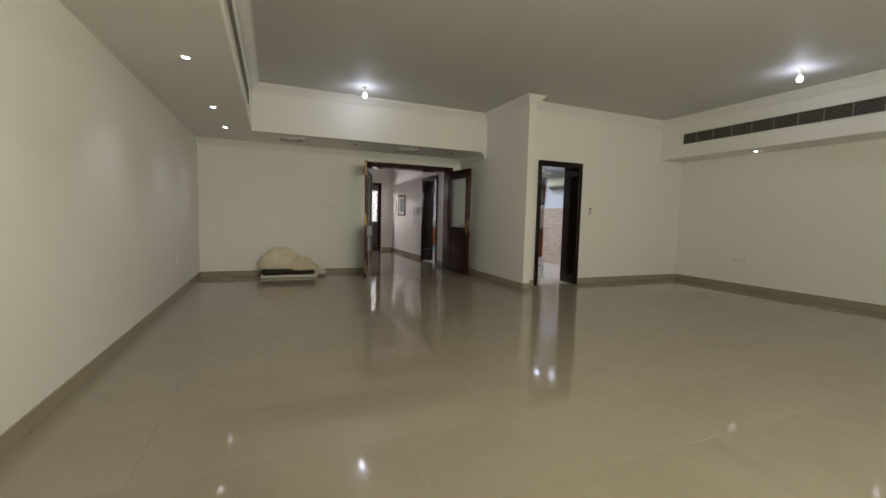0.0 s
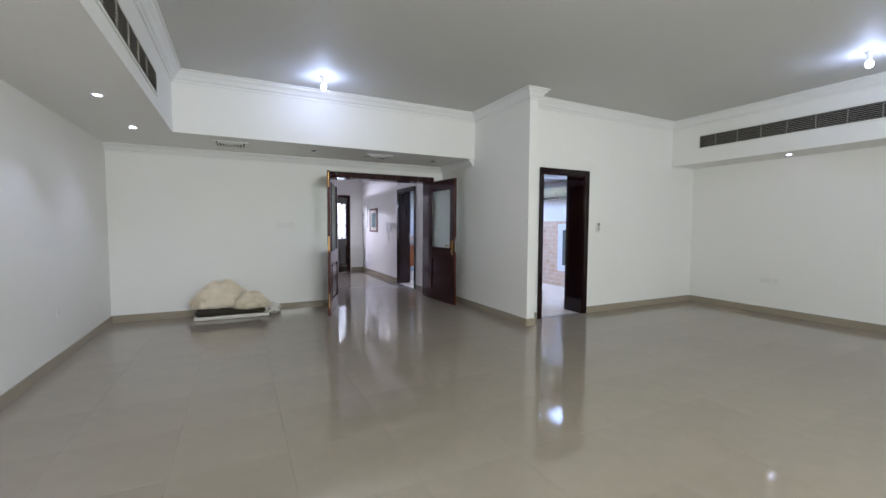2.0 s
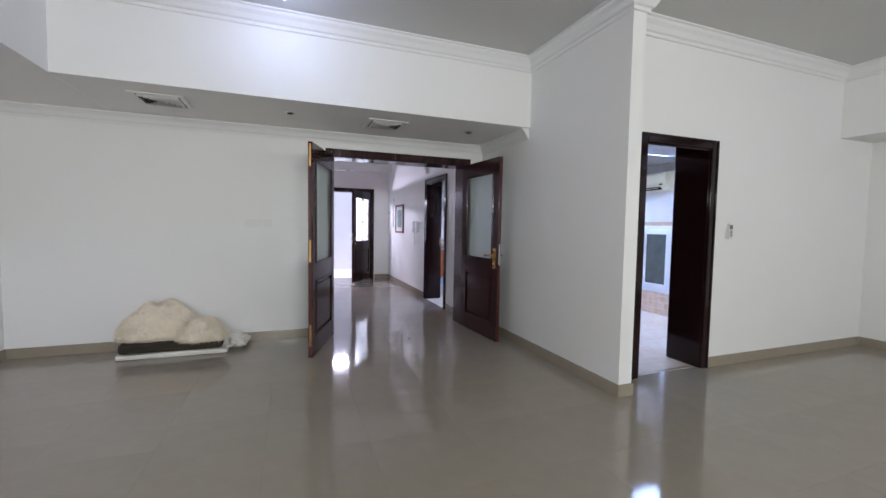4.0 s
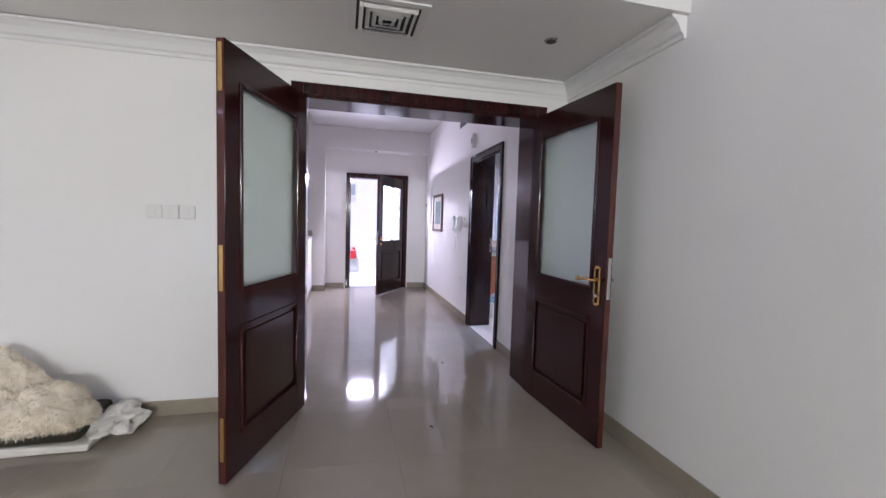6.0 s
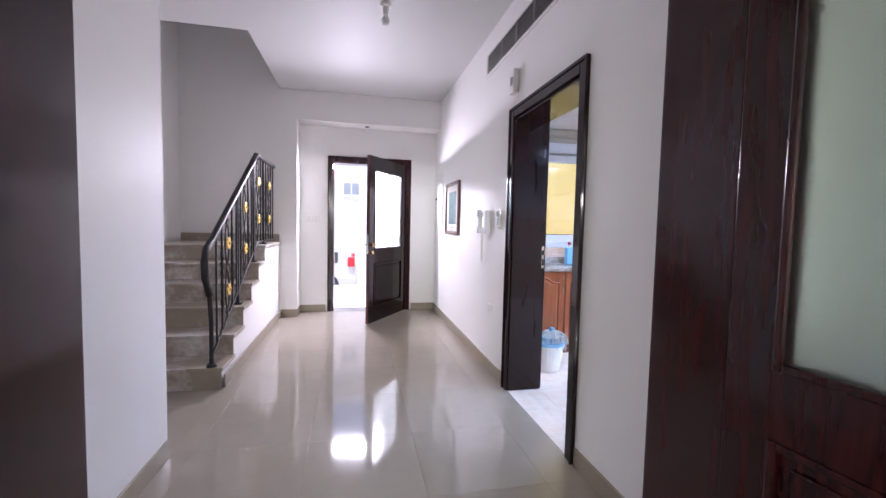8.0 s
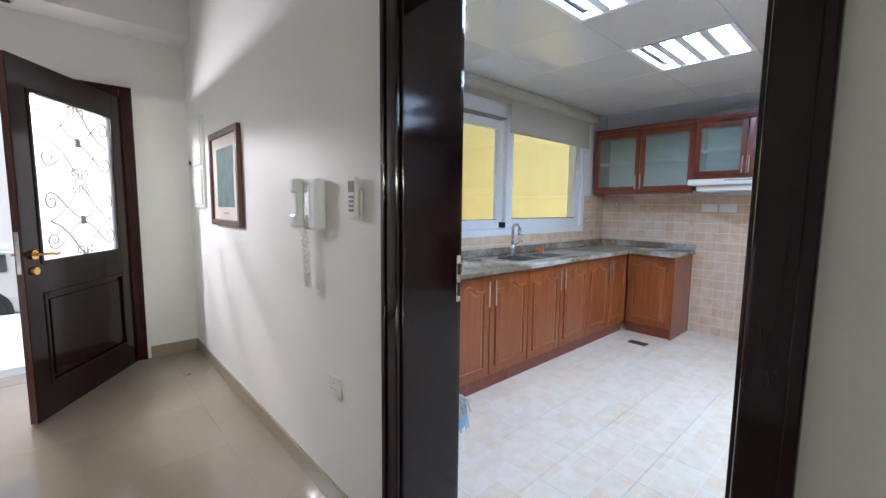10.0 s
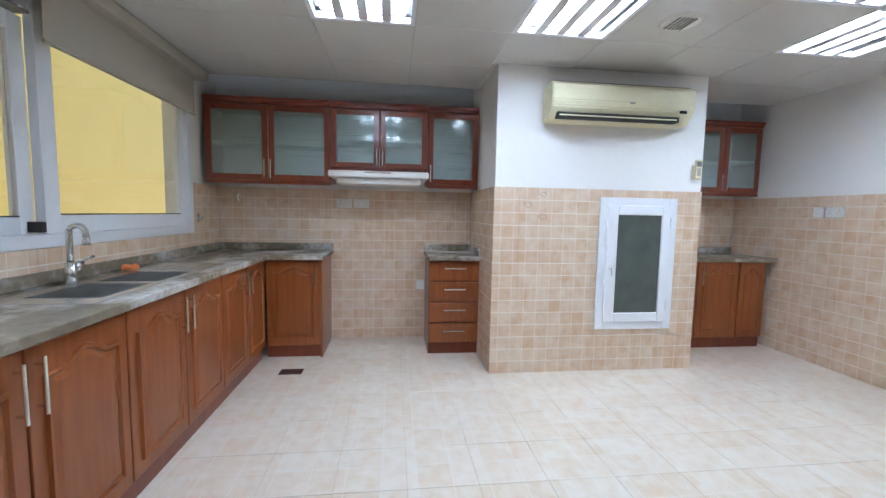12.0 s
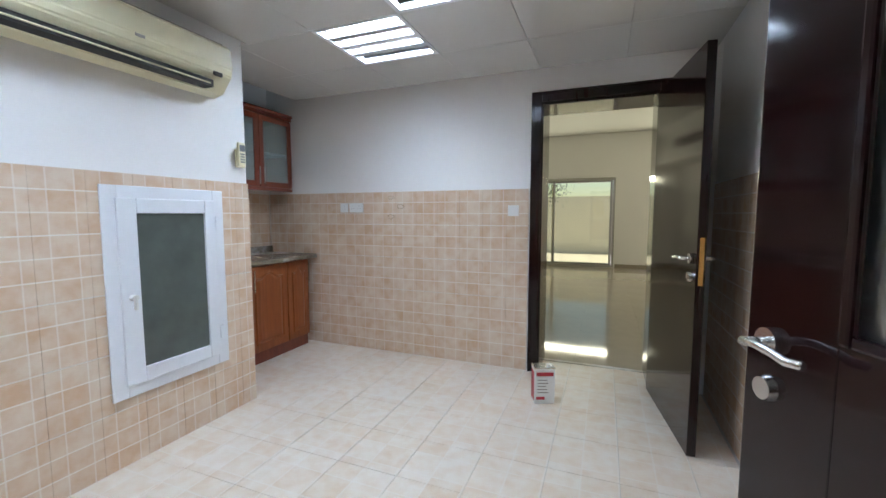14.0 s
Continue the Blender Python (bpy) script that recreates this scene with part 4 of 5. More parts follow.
# ---- patio door ----
for ox in (0.0, -4.11):
    patio = thing("patio_door", pose(ox, 0, 0), "aluminium sliding glass patio door", "patio door", "patio doors", "structure")
    frame_of("door_frame", 4.731, 7.499, 0.0, 2.119, -0.58, -0.42, 0.05, ALU, patio)
    for x0, x1, y0 in ((4.79, 6.16, -0.53), (6.09, 7.44, -0.475)):
        sash = frame_of("sash", x0, x1, 0.051, 2.068, y0, y0 + 0.04, 0.05, ALU, patio)
        part("glass_pane", bx(x0 + 0.05, y0 + 0.018, 0.101, x1 - 0.05, y0 + 0.022, 2.018), PATIO_PANE, sash, "yellow-tinted glass pane")

# ---- vents, grilles and lamps ----


def slot_grille(name, x, y0, y1, z0, z1, side, label):
    """A long louvred grille on the face of a soffit; side: the way it faces along x."""
    root = thing(name, Matrix(), label, "air grille")
    lo, hi = sorted((x, x + side * 0.012))
    bm = bx(lo, y0, z0, hi, y1, z0 + 0.022, bevel=0.003)
    box(bm, lo, y0, z1 - 0.022, hi, y1, z1, 0.003)
    box(bm, lo, y0, z0 + 0.022, hi, y0 + 0.025, z1 - 0.022)
    box(bm, lo, y1 - 0.025, z0 + 0.022, hi, y1, z1 - 0.022)
    part("frame", bm, PLASTIC, root)
    # dark sheet on the solid face stands for the duct's shade behind the slats
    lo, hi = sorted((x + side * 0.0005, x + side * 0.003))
    part("duct_shade_sheet", bx(lo, y0 + 0.02, z0 + 0.02, hi, y1 - 0.02, z1 - 0.02), DARK, root)
    n = max(3, int((z1 - z0 - 0.044) / 0.022))
    for k in range(n):
        z = z0 + 0.022 + (k + 0.5) * (z1 - z0 - 0.044) / n
        m = Matrix.Translation((x + side * 0.007, 0, z)) @ Matrix.Rotation(side * 0.6, 4, "Y")
        part("slat", bx(-0.007, y0 + 0.022, -0.001, 0.007, y1 - 0.022, 0.001, m=m), GRILLE, root)
    y = y0 + 0.33
    while y < y1 - 0.2:
        lo, hi = sorted((x + side * 0.003, x + side * 0.0135))
        part("mullion", bx(lo, y - 0.004, z0 + 0.022, hi, y + 0.004, z1 - 0.022), GRILLE, root)
        y += 0.31
    return root


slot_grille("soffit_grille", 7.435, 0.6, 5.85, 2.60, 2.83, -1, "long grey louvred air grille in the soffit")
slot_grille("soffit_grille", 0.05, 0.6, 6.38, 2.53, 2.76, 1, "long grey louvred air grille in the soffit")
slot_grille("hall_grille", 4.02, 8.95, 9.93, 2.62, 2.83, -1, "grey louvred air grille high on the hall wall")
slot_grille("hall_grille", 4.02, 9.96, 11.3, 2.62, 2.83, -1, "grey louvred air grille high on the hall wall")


def diffuser(cx, cy, z):
    root = thing("ceiling_diffuser", pose(cx, cy, z), "square white four-way air diffuser in the soffit", "air diffuser", "soffit diffusers")
    # near-black sheet paints the shade between the vanes
    part("duct_shade_sheet", bx(-0.17, -0.17, -0.004, 0.17, 0.17, 0), DARK, root)
    bm = bmesh.new()
    for q in ((-0.205, -0.205, -0.165, 0.205), (0.165, -0.205, 0.205, 0.205), (-0.165, -0.205, 0.165, -0.165), (-0.165, 0.165, 0.165, 0.205)):
        box(bm, q[0], q[1], -0.01, q[2], q[3], 0)
    part("frame", bm, PLASTIC, root)
    for r in (0.14, 0.105, 0.07, 0.035):
        bm = bmesh.new()
        for k in range(4):
            m = Matrix.Rotation(k * math.pi / 2, 4, "Z") @ Matrix.Translation((0, r, -0.012)) @ Matrix.Rotation(0.75, 4, "X")
            box(bm, -r - 0.01, -0.014, -0.001, r + 0.01, 0.014, 0.001, m=m)
        part("vane_ring", bm, PLASTIC, root)


diffuser(0.64, 7.87, 2.409)
diffuser(2.65, 7.92, 2.411)


def downlight(x, y, z, lit):
    root = thing("downlight", pose(x, y, z), ("small lit recessed downlight" if lit else "small unlit recessed downlight") + " with white ring in the soffit", "downlight", "soffit downlights")
    bm = cyl(bmesh.new(), (0, 0, -0.006), (0, 0, 0), 0.034, 0.045, 24)
    part("ring", bm, PLASTIC if lit else CHROME, root)
    part("lens", cyl(bmesh.new(), (0, 0, -0.009), (0, 0, -0.0062), 0.026, 0.028, 20), LEDLIT if lit else DARK, root)


for x, y in SPOTS:
    downlight(x, y, 2.41 if x < 1 else 2.38, True)
for x, y in ((1.70, 7.86), (3.62, 7.90)):
    downlight(x, y, 2.412, False)
downlight(3.0, 13.52, 2.62, False)


def pendant_bulb(x, y, z, lit):
    root = thing("ceiling_bulb", pose(x, y, z), ("lit" if lit else "unlit") + " bare bulb in a white ceiling socket", "light bulb", "bare ceiling bulbs")
    part("rose", cyl(bmesh.new(), (0, 0, -0.02), (0, 0, 0), 0.035, 0.045, 24), PLASTIC, root)
    part("socket", cyl(bmesh.new(), (0, 0, -0.085), (0, 0, -0.02), 0.02, 0.024, 20), PLASTIC, root)
    bm = bmesh.new()
    bmesh.ops.create_uvsphere(bm, u_segments=20, v_segments=12, radius=0.032, matrix=Matrix.Translation((0, 0, -0.125)) @ Matrix.Diagonal((1, 1, 1.25, 1)))
    part("bulb", bm, BULB if lit else BULB_OFF, root, smooth=True).visible_shadow = False


for x, y in BULBS:
    pendant_bulb(x, y, 3.12, True)
pendant_bulb(3.07, 11.0, 3.0, False)

# ---- switches, sockets and wall fittings ----


def plate(x, y, z, w, h, turn, kind, label, gangs=1):
    """A wall plate; turn: its face looks along local -y."""
    root = thing(kind, pose(x, y, z, 0, 0, turn), label, kind.replace("_", " "))
    part("cover", bx(-w / 2, -0.012, -h / 2, w / 2, 0, h / 2, bevel=0.003), PLASTIC, root)
    for g in range(gangs):
        c = (g - (gangs - 1) / 2) * w / gangs
        if "socket" in kind:
            for dx, dz in ((0, 0.018), (-0.012, -0.008), (0.012, -0.008)):
                part("pin_hole", bx(c + dx - 0.004, -0.0126, dz - 0.002, c + dx + 0.004, -0.0118, dz + 0.002), GRILLE, root)
        else:
            part("rocker", bx(c - 0.013, -0.0165, -0.022, c + 0.013, -0.0115, 0.022, bevel=0.002), PLASTIC, root)


for c in (1.27, 1.365, 1.46):
    plate(c, 8.569, 1.335, 0.088, 0.088, 0, "light_switch", "white two-way light switch on the wall")
plate(8.059, 5.10, 0.52, 0.145, 0.085, -90, "wall_socket", "white double socket low on the wall", 2)
plate(8.059, 4.96, 0.52, 0.085, 0.085, -90, "wall_socket", "white single socket low on the wall")
plate(-0.849, 6.78, 0.50, 0.085, 0.085, 90, "wall_socket", "white single socket low on the wall")
plate(2.23, 13.669, 1.325, 0.085, 0.085, 0, "light_switch", "white light switch beside the front door")
plate(2.32, 13.669, 1.325, 0.085, 0.085, 0, "light_switch", "white light switch beside the front door")
plate(4.019, 11.03, 0.55, 0.085, 0.085, -90, "wall_socket", "white socket above the hall skirting")
plate(8.103, 10.78, 1.325, 0.145, 0.085, -90, "wall_socket", "white double socket on the tiles", 2)
plate(8.103, 10.62, 1.325, 0.145, 0.085, -90, "wall_socket", "white double socket on the tiles", 2)
plate(8.103, 10.045, 0.535, 0.075, 0.085, -90, "wall_socket", "white single socket beside the drawer unit")
plate(7.20, 6.677, 1.315, 0.085, 0.085, 180, "wall_socket", "white single socket on the tiles")
plate(7.07, 6.677, 1.315, 0.145, 0.085, 180, "wall_socket", "white double socket on the tiles", 2)
plate(5.615, 6.677, 1.285, 0.085, 0.085, 180, "light_switch", "white light switch beside the kitchen door")

REMOTE = material("grey_remote_face", (0.16, 0.17, 0.17), 0.4, spread=0.2)


def remote(m, label, body=PLASTIC):
    root = thing("remote_control", m, label, "remote control")
    part("holder", bx(-0.035, -0.012, -0.08, 0.035, 0, 0.03, bevel=0.004), body, root)
    part("body", bx(-0.027, -0.03, -0.075, 0.027, -0.0125, 0.075, bevel=0.006), body, root)
    part("display", bx(-0.02, -0.0315, 0.02, 0.02, -0.0295, 0.06), REMOTE, root)
    for k in range(4):
        part("button", bx(-0.016, -0.032, -0.05 + k * 0.016, 0.016, -0.0295, -0.041 + k * 0.016), REMOTE, root)


remote(pose(7.112, 7.925, 1.63, 0, 0, -90), "yellowed air conditioner remote in a wall holder", AGED)
remote(pose(4.019, 10.835, 1.335, 0, 0, -90), "white remote control in a wall holder")
remote(pose(5.70, 6.299, 1.33), "white remote control in a wall holder")

phone = thing("door_phone", pose(4.019, 11.20, 1.31, 0, 0, -90), "white wall-mounted intercom telephone with coiled cord", "intercom phone")
part("base", bx(-0.02, -0.05, -0.105, 0.115, 0, 0.105, bevel=0.012), UPVC, phone)
part("label_plate", bx(0.01, -0.0525, -0.06, 0.06, -0.049, 0.085), CHROME, phone, "glossy silver label")
bm = bx(-0.072, -0.07, -0.1, -0.014, -0.03, 0.11, bevel=0.016)
box(bm, -0.072, -0.085, 0.05, -0.014, -0.05, 0.11, 0.012)
box(bm, -0.072, -0.085, -0.1, -0.014, -0.05, -0.04, 0.012)
part("handset", bm, UPVC, phone)
pts = []
for k in range(220):
    u = k / 219
    side = -0.06 + (0.0 if u < 0.5 else 0.03) + 0.03 * math.sin(u * math.pi)
    z = -0.1 - 0.26 * math.sin(math.pi * u)
    pts.append((side + 0.008 * math.cos(k * 1.1), -0.03 + 0.008 * math.sin(k * 1.1), z))
part("coiled_cord", tube(bmesh.new(), pts, 0.003, 5), PLASTIC, phone)

ART = material("blue_green_print", (0.10, 0.17, 0.17), 0.35, spread=0.55, grain=14, blotch=5, bump=0.0)
PAPER = material("cream_mount_board", (0.66, 0.62, 0.55), 0.7, spread=0.03, grain=90)
PFRAME = wood("brown_picture_frame", (0.07, 0.025, 0.018), (0.13, 0.05, 0.035), 0.35, 0.2)
pic = thing("framed_picture", pose(4.019, 12.515, 1.48, 0, 0, -90), "framed blue-green print with cream mount on the wall", "picture")
bm = bmesh.new()
for q in ((-0.335, -0.315, -0.295, 0.315), (0.295, -0.315, 0.335, 0.315), (-0.295, -0.315, 0.295, -0.275), (-0.295, 0.275, 0.295, 0.315)):
    box(bm, q[0], -0.03, q[1], q[2], 0, q[3], 0.006)
part("frame", bm, PFRAME, pic)
part("mount", bx(-0.295, -0.012, -0.275, 0.295, -0.004, 0.275), PAPER, pic)
part("print", bx(-0.19, -0.014, -0.19, 0.19, -0.0115, 0.20), ART, pic)
part("caption_bar", bx(-0.06, -0.0135, -0.235, 0.06, -0.0115, -0.225), GRILLE, pic)

panel = thing("meter_panel", pose(4.019, 13.27, 1.63, 0, 0, -90), "white electrical distribution box cover on the wall", "electrical panel")
part("cover", bx(-0.19, -0.02, -0.35, 0.19, 0, 0.35, bevel=0.004), PLASTIC, panel)
part("door", bx(-0.165, -0.028, -0.02, 0.165, -0.0205, 0.32, bevel=0.004), PLASTIC, panel)
part("lower_door", bx(-0.165, -0.028, -0.32, 0.165, -0.0205, -0.06, bevel=0.004), PLASTIC, panel)
part("latch", bx(-0.18, -0.04, 0.0, -0.155, -0.0285, 0.03), DARK, panel)
box_ = thing("chime_box", pose(4.019, 10.58, 2.35, 0, 0, -90), "small white door chime box over the door", "door chime")
part("body", bx(-0.05, -0.045, -0.085, 0.05, 0, 0.085, bevel=0.008), PLASTIC, box_)
part("grille_panel", bx(-0.012, -0.047, -0.03, 0.03, -0.0445, 0.03), REMOTE, box_)

# ---- small kitchen things ----
drain = thing("floor_drain", pose(7.26, 11.085, 0.0005), "rectangular steel floor drain cover in the tiles", "floor drain")
part("frame", bx(-0.055, -0.085, 0, 0.055, 0.085, 0.004), STEEL, drain)
for k in range(7):
    part("slot", bx(-0.045, -0.072 + k * 0.022, 0.0042, 0.045, -0.062 + k * 0.022, 0.005), DARK, drain)
RED = material("red_print", (0.50, 0.04, 0.05), 0.4, spread=0.1)
can = thing("paint_can", pose(5.295, 7.17, 0.001, 0, 0, 112) @ Matrix.Diagonal((0.88, 0.80, 1.0, 1)), "white and red rectangular paint can on the floor", "paint can")
part("body", bx(-0.055, -0.085, 0, 0.055, 0.085, 0.235, bevel=0.006), PLASTIC, can)
part("lid_rim", bx(-0.057, -0.087, 0.233, 0.057, 0.087, 0.245, bevel=0.004), STEEL, can)
part("cap", cyl(bmesh.new(), (0.02, 0.04, 0.245), (0.02, 0.04, 0.262), 0.02), PLASTIC, can)
part("red_side", bx(-0.045, -0.0865, 0.02, 0.045, -0.0855, 0.215), RED, can, "red printed side")
part("red_band", bx(0.0555, -0.07, 0.19, 0.0565, 0.07, 0.215), RED, can)
part("red_band", bx(0.0555, -0.07, 0.03, 0.0565, 0.0, 0.05), RED, can)
for k in range(5):
    part("text_bar", bx(0.0555, -0.06, 0.075 + k * 0.021, 0.0562, 0.03 - 0.01 * (k % 3), 0.082 + k * 0.021), GRILLE, can)
BLUE = material("pale_blue_plastic", (0.22, 0.45, 0.66), 0.4, spread=0.08)
CLOTH = material("grey_white_mop_yarn", (0.50, 0.50, 0.48), 0.9, spread=0.2, grain=60)
bucket = thing("mop_bucket", pose(4.55, 10.98, 0.001), "white and blue plastic mop bucket by the cabinet", "bucket")
bm = cyl(bmesh.new(), (0, 0, 0), (0, 0, 0.24), 0.11, 0.145, 28)
part("pail", bm, PLASTIC, bucket)
part("rim", cyl(bmesh.new(), (0, 0, 0.235), (0, 0, 0.262), 0.15, 0.15, 28), BLUE, bucket, "pale blue rim")
part("wringer", cyl(bmesh.new(), (0.02, 0, 0.262), (0.02, 0, 0.30), 0.085, 0.10, 20), BLUE, bucket)
mop = thing("mop", pose(4.59, 10.98, 0.303), "grey string mop head lying on the bucket", "mop")
bm = bmesh.new()
rng = random.Random(5)
for k in range(70):
    a, r = rng.uniform(0, 6.28), rng.uniform(0.07, 0.13)
    tube(bm, [(0, 0, 0.04), (r * 0.6 * math.cos(a), r * 0.6 * math.sin(a), 0.035), (r * math.cos(a), r * math.sin(a), 0.005), (r * 1.15 * math.cos(a), r * 1.15 * math.sin(a), -rng.uniform(0.03, 0.12))], 0.005, 5)
part("yarn", bm, CLOTH, mop)
part("clamp", cyl(bmesh.new(), (0, 0, 0.02), (0, 0, 0.075), 0.028, 0.02), BLUE, mop)
bottle = thing("cleaner_bottle", pose(5.09, 11.62, 0.879), "pale blue detergent bottle with red cap on the worktop", "bottle")
part("body", bx(-0.045, -0.03, 0, 0.045, 0.03, 0.19, bevel=0.015), BLUE, bottle)
part("neck", cyl(bmesh.new(), (0, 0, 0.185), (0, 0, 0.215), 0.02, 0.014), PLASTIC, bottle)
part("cap", cyl(bmesh.new(), (0, 0, 0.215), (0, 0, 0.245), 0.017), RED, bottle)
ORANGE = material("orange_sponge_cloth", (0.75, 0.20, 0.04), 0.9, spread=0.2, grain=50, bump=0.1)
bm = bmesh.new()
bmesh.ops.create_icosphere(bm, subdivisions=3, radius=0.05, matrix=Matrix.Diagonal((1.1, 0.7, 0.35, 1)))
for v in bm.verts:
    v.co += Vector((0, 0, 0.018)) + 0.015 * noise.noise_vector(v.co * 30)
    v.co.z = max(v.co.z, 0)
cl = single("cleaning_cloth", bm, ORANGE, "crumpled orange cloth beside the sink", "cloth", smooth=True)
cl.matrix_world = pose(6.60, 11.80, 0.884)
for x, y, z, turn in ((7.66, 11.905, 1.17, 0), (8.10, 11.74, 1.36, -90)):
    hk = thing("wall_hook", pose(x, y, z, 0, 0, turn), "small steel valve handle on the wall", "valve")
    part("plate", bx(-0.014, -0.006, -0.035, 0.014, 0, 0.035, bevel=0.003), STEEL, hk)
    part("knob", cyl(bmesh.new(), (0, -0.006, 0), (0, -0.035, 0), 0.012), STEEL, hk)

# ---- fleece heap by the wall ----
FLEECE = material("cream_sheep_fleece", (0.86, 0.78, 0.63), 0.95, spread=0.10, grain=18, blotch=6, bump=0.1)
OLIVE = material("dark_brown_cushion_cloth", (0.032, 0.025, 0.014), 0.85, spread=0.3, grain=60, bump=0.1)
SHEET = material("white_plastic_sheeting", (0.74, 0.71, 0.65), 0.35, spread=0.1, grain=20, bump=0.05)


def lump(cx, cy, cz, rx, ry, rz, seed, rough=0.42):
    """A soft rounded heap with an uneven surface that does not sink under its base."""
    bm = bmesh.new()
    bmesh.ops.create_icosphere(bm, subdivisions=4, radius=1)
    for v in bm.verts:
        n = v.co.normalized()
        f = 1 + rough * noise.noise(n * 1.8 + Vector((seed, 0, 0))) + 0.08 * noise.noise(n * 6 + Vector((0, seed, 0)))
        v.co = Vector((cx + n.x * rx * f, cy + n.y * ry * f, cz + n.z * rz * f))
    return bm


def fur(bm_src, count, length, seed):
    """Fine curved tufts rooted on a heap."""
    rng = random.Random(seed)
    bm = bmesh.new()
    faces = list(bm_src.faces)
    for _ in range(count):
        f = rng.choice(faces)
        p, n = f.calc_center_median() + Vector((rng.uniform(-.01, .01), rng.uniform(-.01, .01), rng.uniform(-.006, .006))), f.normal
        d = (n + Vector((rng.uniform(-.7, .7), rng.uniform(-.7, .7), rng.uniform(-.9, .25)))).normalized()
        s = d.cross(Vector((rng.uniform(-1, 1), rng.uniform(-1, 1), rng.uniform(-1, 1)))).normalized() * rng.uniform(0.001, 0.0024)
        le = length * rng.uniform(0.5, 1.2)
        mid, tip = p + d * le * 0.55, p + d * le + Vector((0, 0, -0.35 * le))
        a, b, c, e, t = (bm.verts.new(q) for q in (p - s, p + s, mid + s * 0.7, mid - s * 0.7, tip))
        bm.faces.new((a, b, c, e))
        bm.faces.new((e, c, t))
    return bm


sheet = thing("plastic_sheet", pose(0.63, 8.345, 0.001), "folded white plastic sheet on the floor under cushions", "plastic sheet")
bm = bx(-0.50, -0.17, 0.0, 0.46, 0.2, 0.05, bevel=0.015)
bmesh.ops.subdivide_edges(bm, edges=bm.edges, cuts=4, use_grid_fill=True)
for v in bm.verts:
    v.co += 0.02 * Vector((noise.noise(v.co * 9), noise.noise(v.co * 8 + Vector((3, 0, 0))), 0.6 * noise.noise(v.co * 12)))
    v.co.z = max(v.co.z, 0)
part("folded_body", bm, SHEET, sheet)
bm = lump(0.5, 0.05, 0.07, 0.11, 0.16, 0.065, 4, 0.7)
for v in bm.verts:
    v.co += 0.018 * noise.noise_vector(v.co * 22)
    v.co.z = max(v.co.z, 0.002)
part("crumpled_end", bm, SHEET, sheet)
cushion = single("floor_cushion", bx(-0.47, -0.18, 0.052, 0.42, 0.20, 0.155, bevel=0.035), OLIVE, "flat dark brown cushion on the folded sheet", "cushion")
cushion.matrix_world = pose(0.62, 8.355, 0)


def pillow(cx, cy, cz, rx, ry, h, peak, seed):
    """A slumped fleece with thin edges and one rounded ridge at peak (-1 to 1 along x)."""
    bm = bmesh.new()
    bmesh.ops.create_icosphere(bm, subdivisions=5, radius=1)
    for v in bm.verts:
        n = v.co.normalized()
        u = (n.x - peak) / ((1 - peak) if n.x > peak else (1 + peak))
        tall = 0.55 + 0.45 * max(0.0, math.cos(0.5 * math.pi * min(1, abs(u)))) ** 0.65
        w = 0.13 * noise.noise(n * 2.4 + Vector((seed, 0, 0))) + 0.05 * noise.noise(n * 7 + Vector((0, seed, 0)))
        z = (max(n.z, -0.12) + 0.12) * h * tall
        v.co = Vector((cx + n.x * rx * (1 + w), cy + n.y * ry * (1 + w), cz + z * (1 + 1.4 * w) + 0.012 * noise.noise(n * 4)))
    return bm


for args, cnt, lb in (((0.46, 8.37, 0.175, 0.39, 0.165, 0.31, 0.15, 3.9), 26000, "thick cream sheepskin heaped on the cushion"),
                      ((0.86, 8.25, 0.165, 0.23, 0.16, 0.175, -0.3, 7.7), 14000, "smaller folded cream sheepskin on the cushion")):
    body = pillow(*args)
    bmesh.ops.recalc_face_normals(body, faces=body.faces)
    body.normal_update()
    pile = fur(body, cnt, 0.024, int(args[0] * 100))
    root = thing("sheepskin", Matrix(), lb, "sheepskin")
    part("hide", body, FLEECE, root, smooth=True)
    tagged(part("fleece", pile, FLEECE, root), kind="stuff")

DRY = material("dry_brown_leaf", (0.10, 0.05, 0.03), 0.8, spread=0.3)
for x, y, a in ((3.83, 13.05, 20), (3.35, 9.25, 70), (3.0, 8.1, 130)):
    bm = bmesh.new()
    vs = [bm.verts.new(q) for q in ((-0.022, 0, 0.002), (-0.006, -0.01, 0.010), (0.02, -0.004, 0.003), (0.008, 0.011, 0.012))]
    top = bm.verts.new((0, 0, 0.016))
    for k in range(4):
        bm.faces.new((vs[k], vs[(k + 1) % 4], top))
    bm.faces.new(vs[::-1])
    for v in bm.verts:
        v.co.z -= 0.001
    single("dry_leaf", bm, DRY, "small curled dry leaf on the polished floor", "leaf").matrix_world = pose(x, y, 0.0, 0, 0, a)

# ---- outside things ----
LEAF = material("dusty_green_leaves", (0.07, 0.10, 0.035), 0.6, spread=0.4, grain=20)
BARK = material("grey_brown_bark", (0.16, 0.12, 0.085), 0.9, spread=0.3, grain=40, bump=0.3)
tree = thing("garden_tree", pose(6.9, -3.6, -0.12), "small garden tree with bent trunk and sparse crown", "tree")
bm = bmesh.new()
trunk = [(0, 0, 0), (0.05, 0, 0.5), (-0.02, 0, 1.0), (0.1, 0, 1.6), (0.3, 0.05, 2.1)]
for a, b, r0, r1 in zip(trunk, trunk[1:], (0.07, 0.06, 0.05, 0.04), (0.06, 0.05, 0.04, 0.03)):
    cyl(bm, a, b, r0, r1, 10)
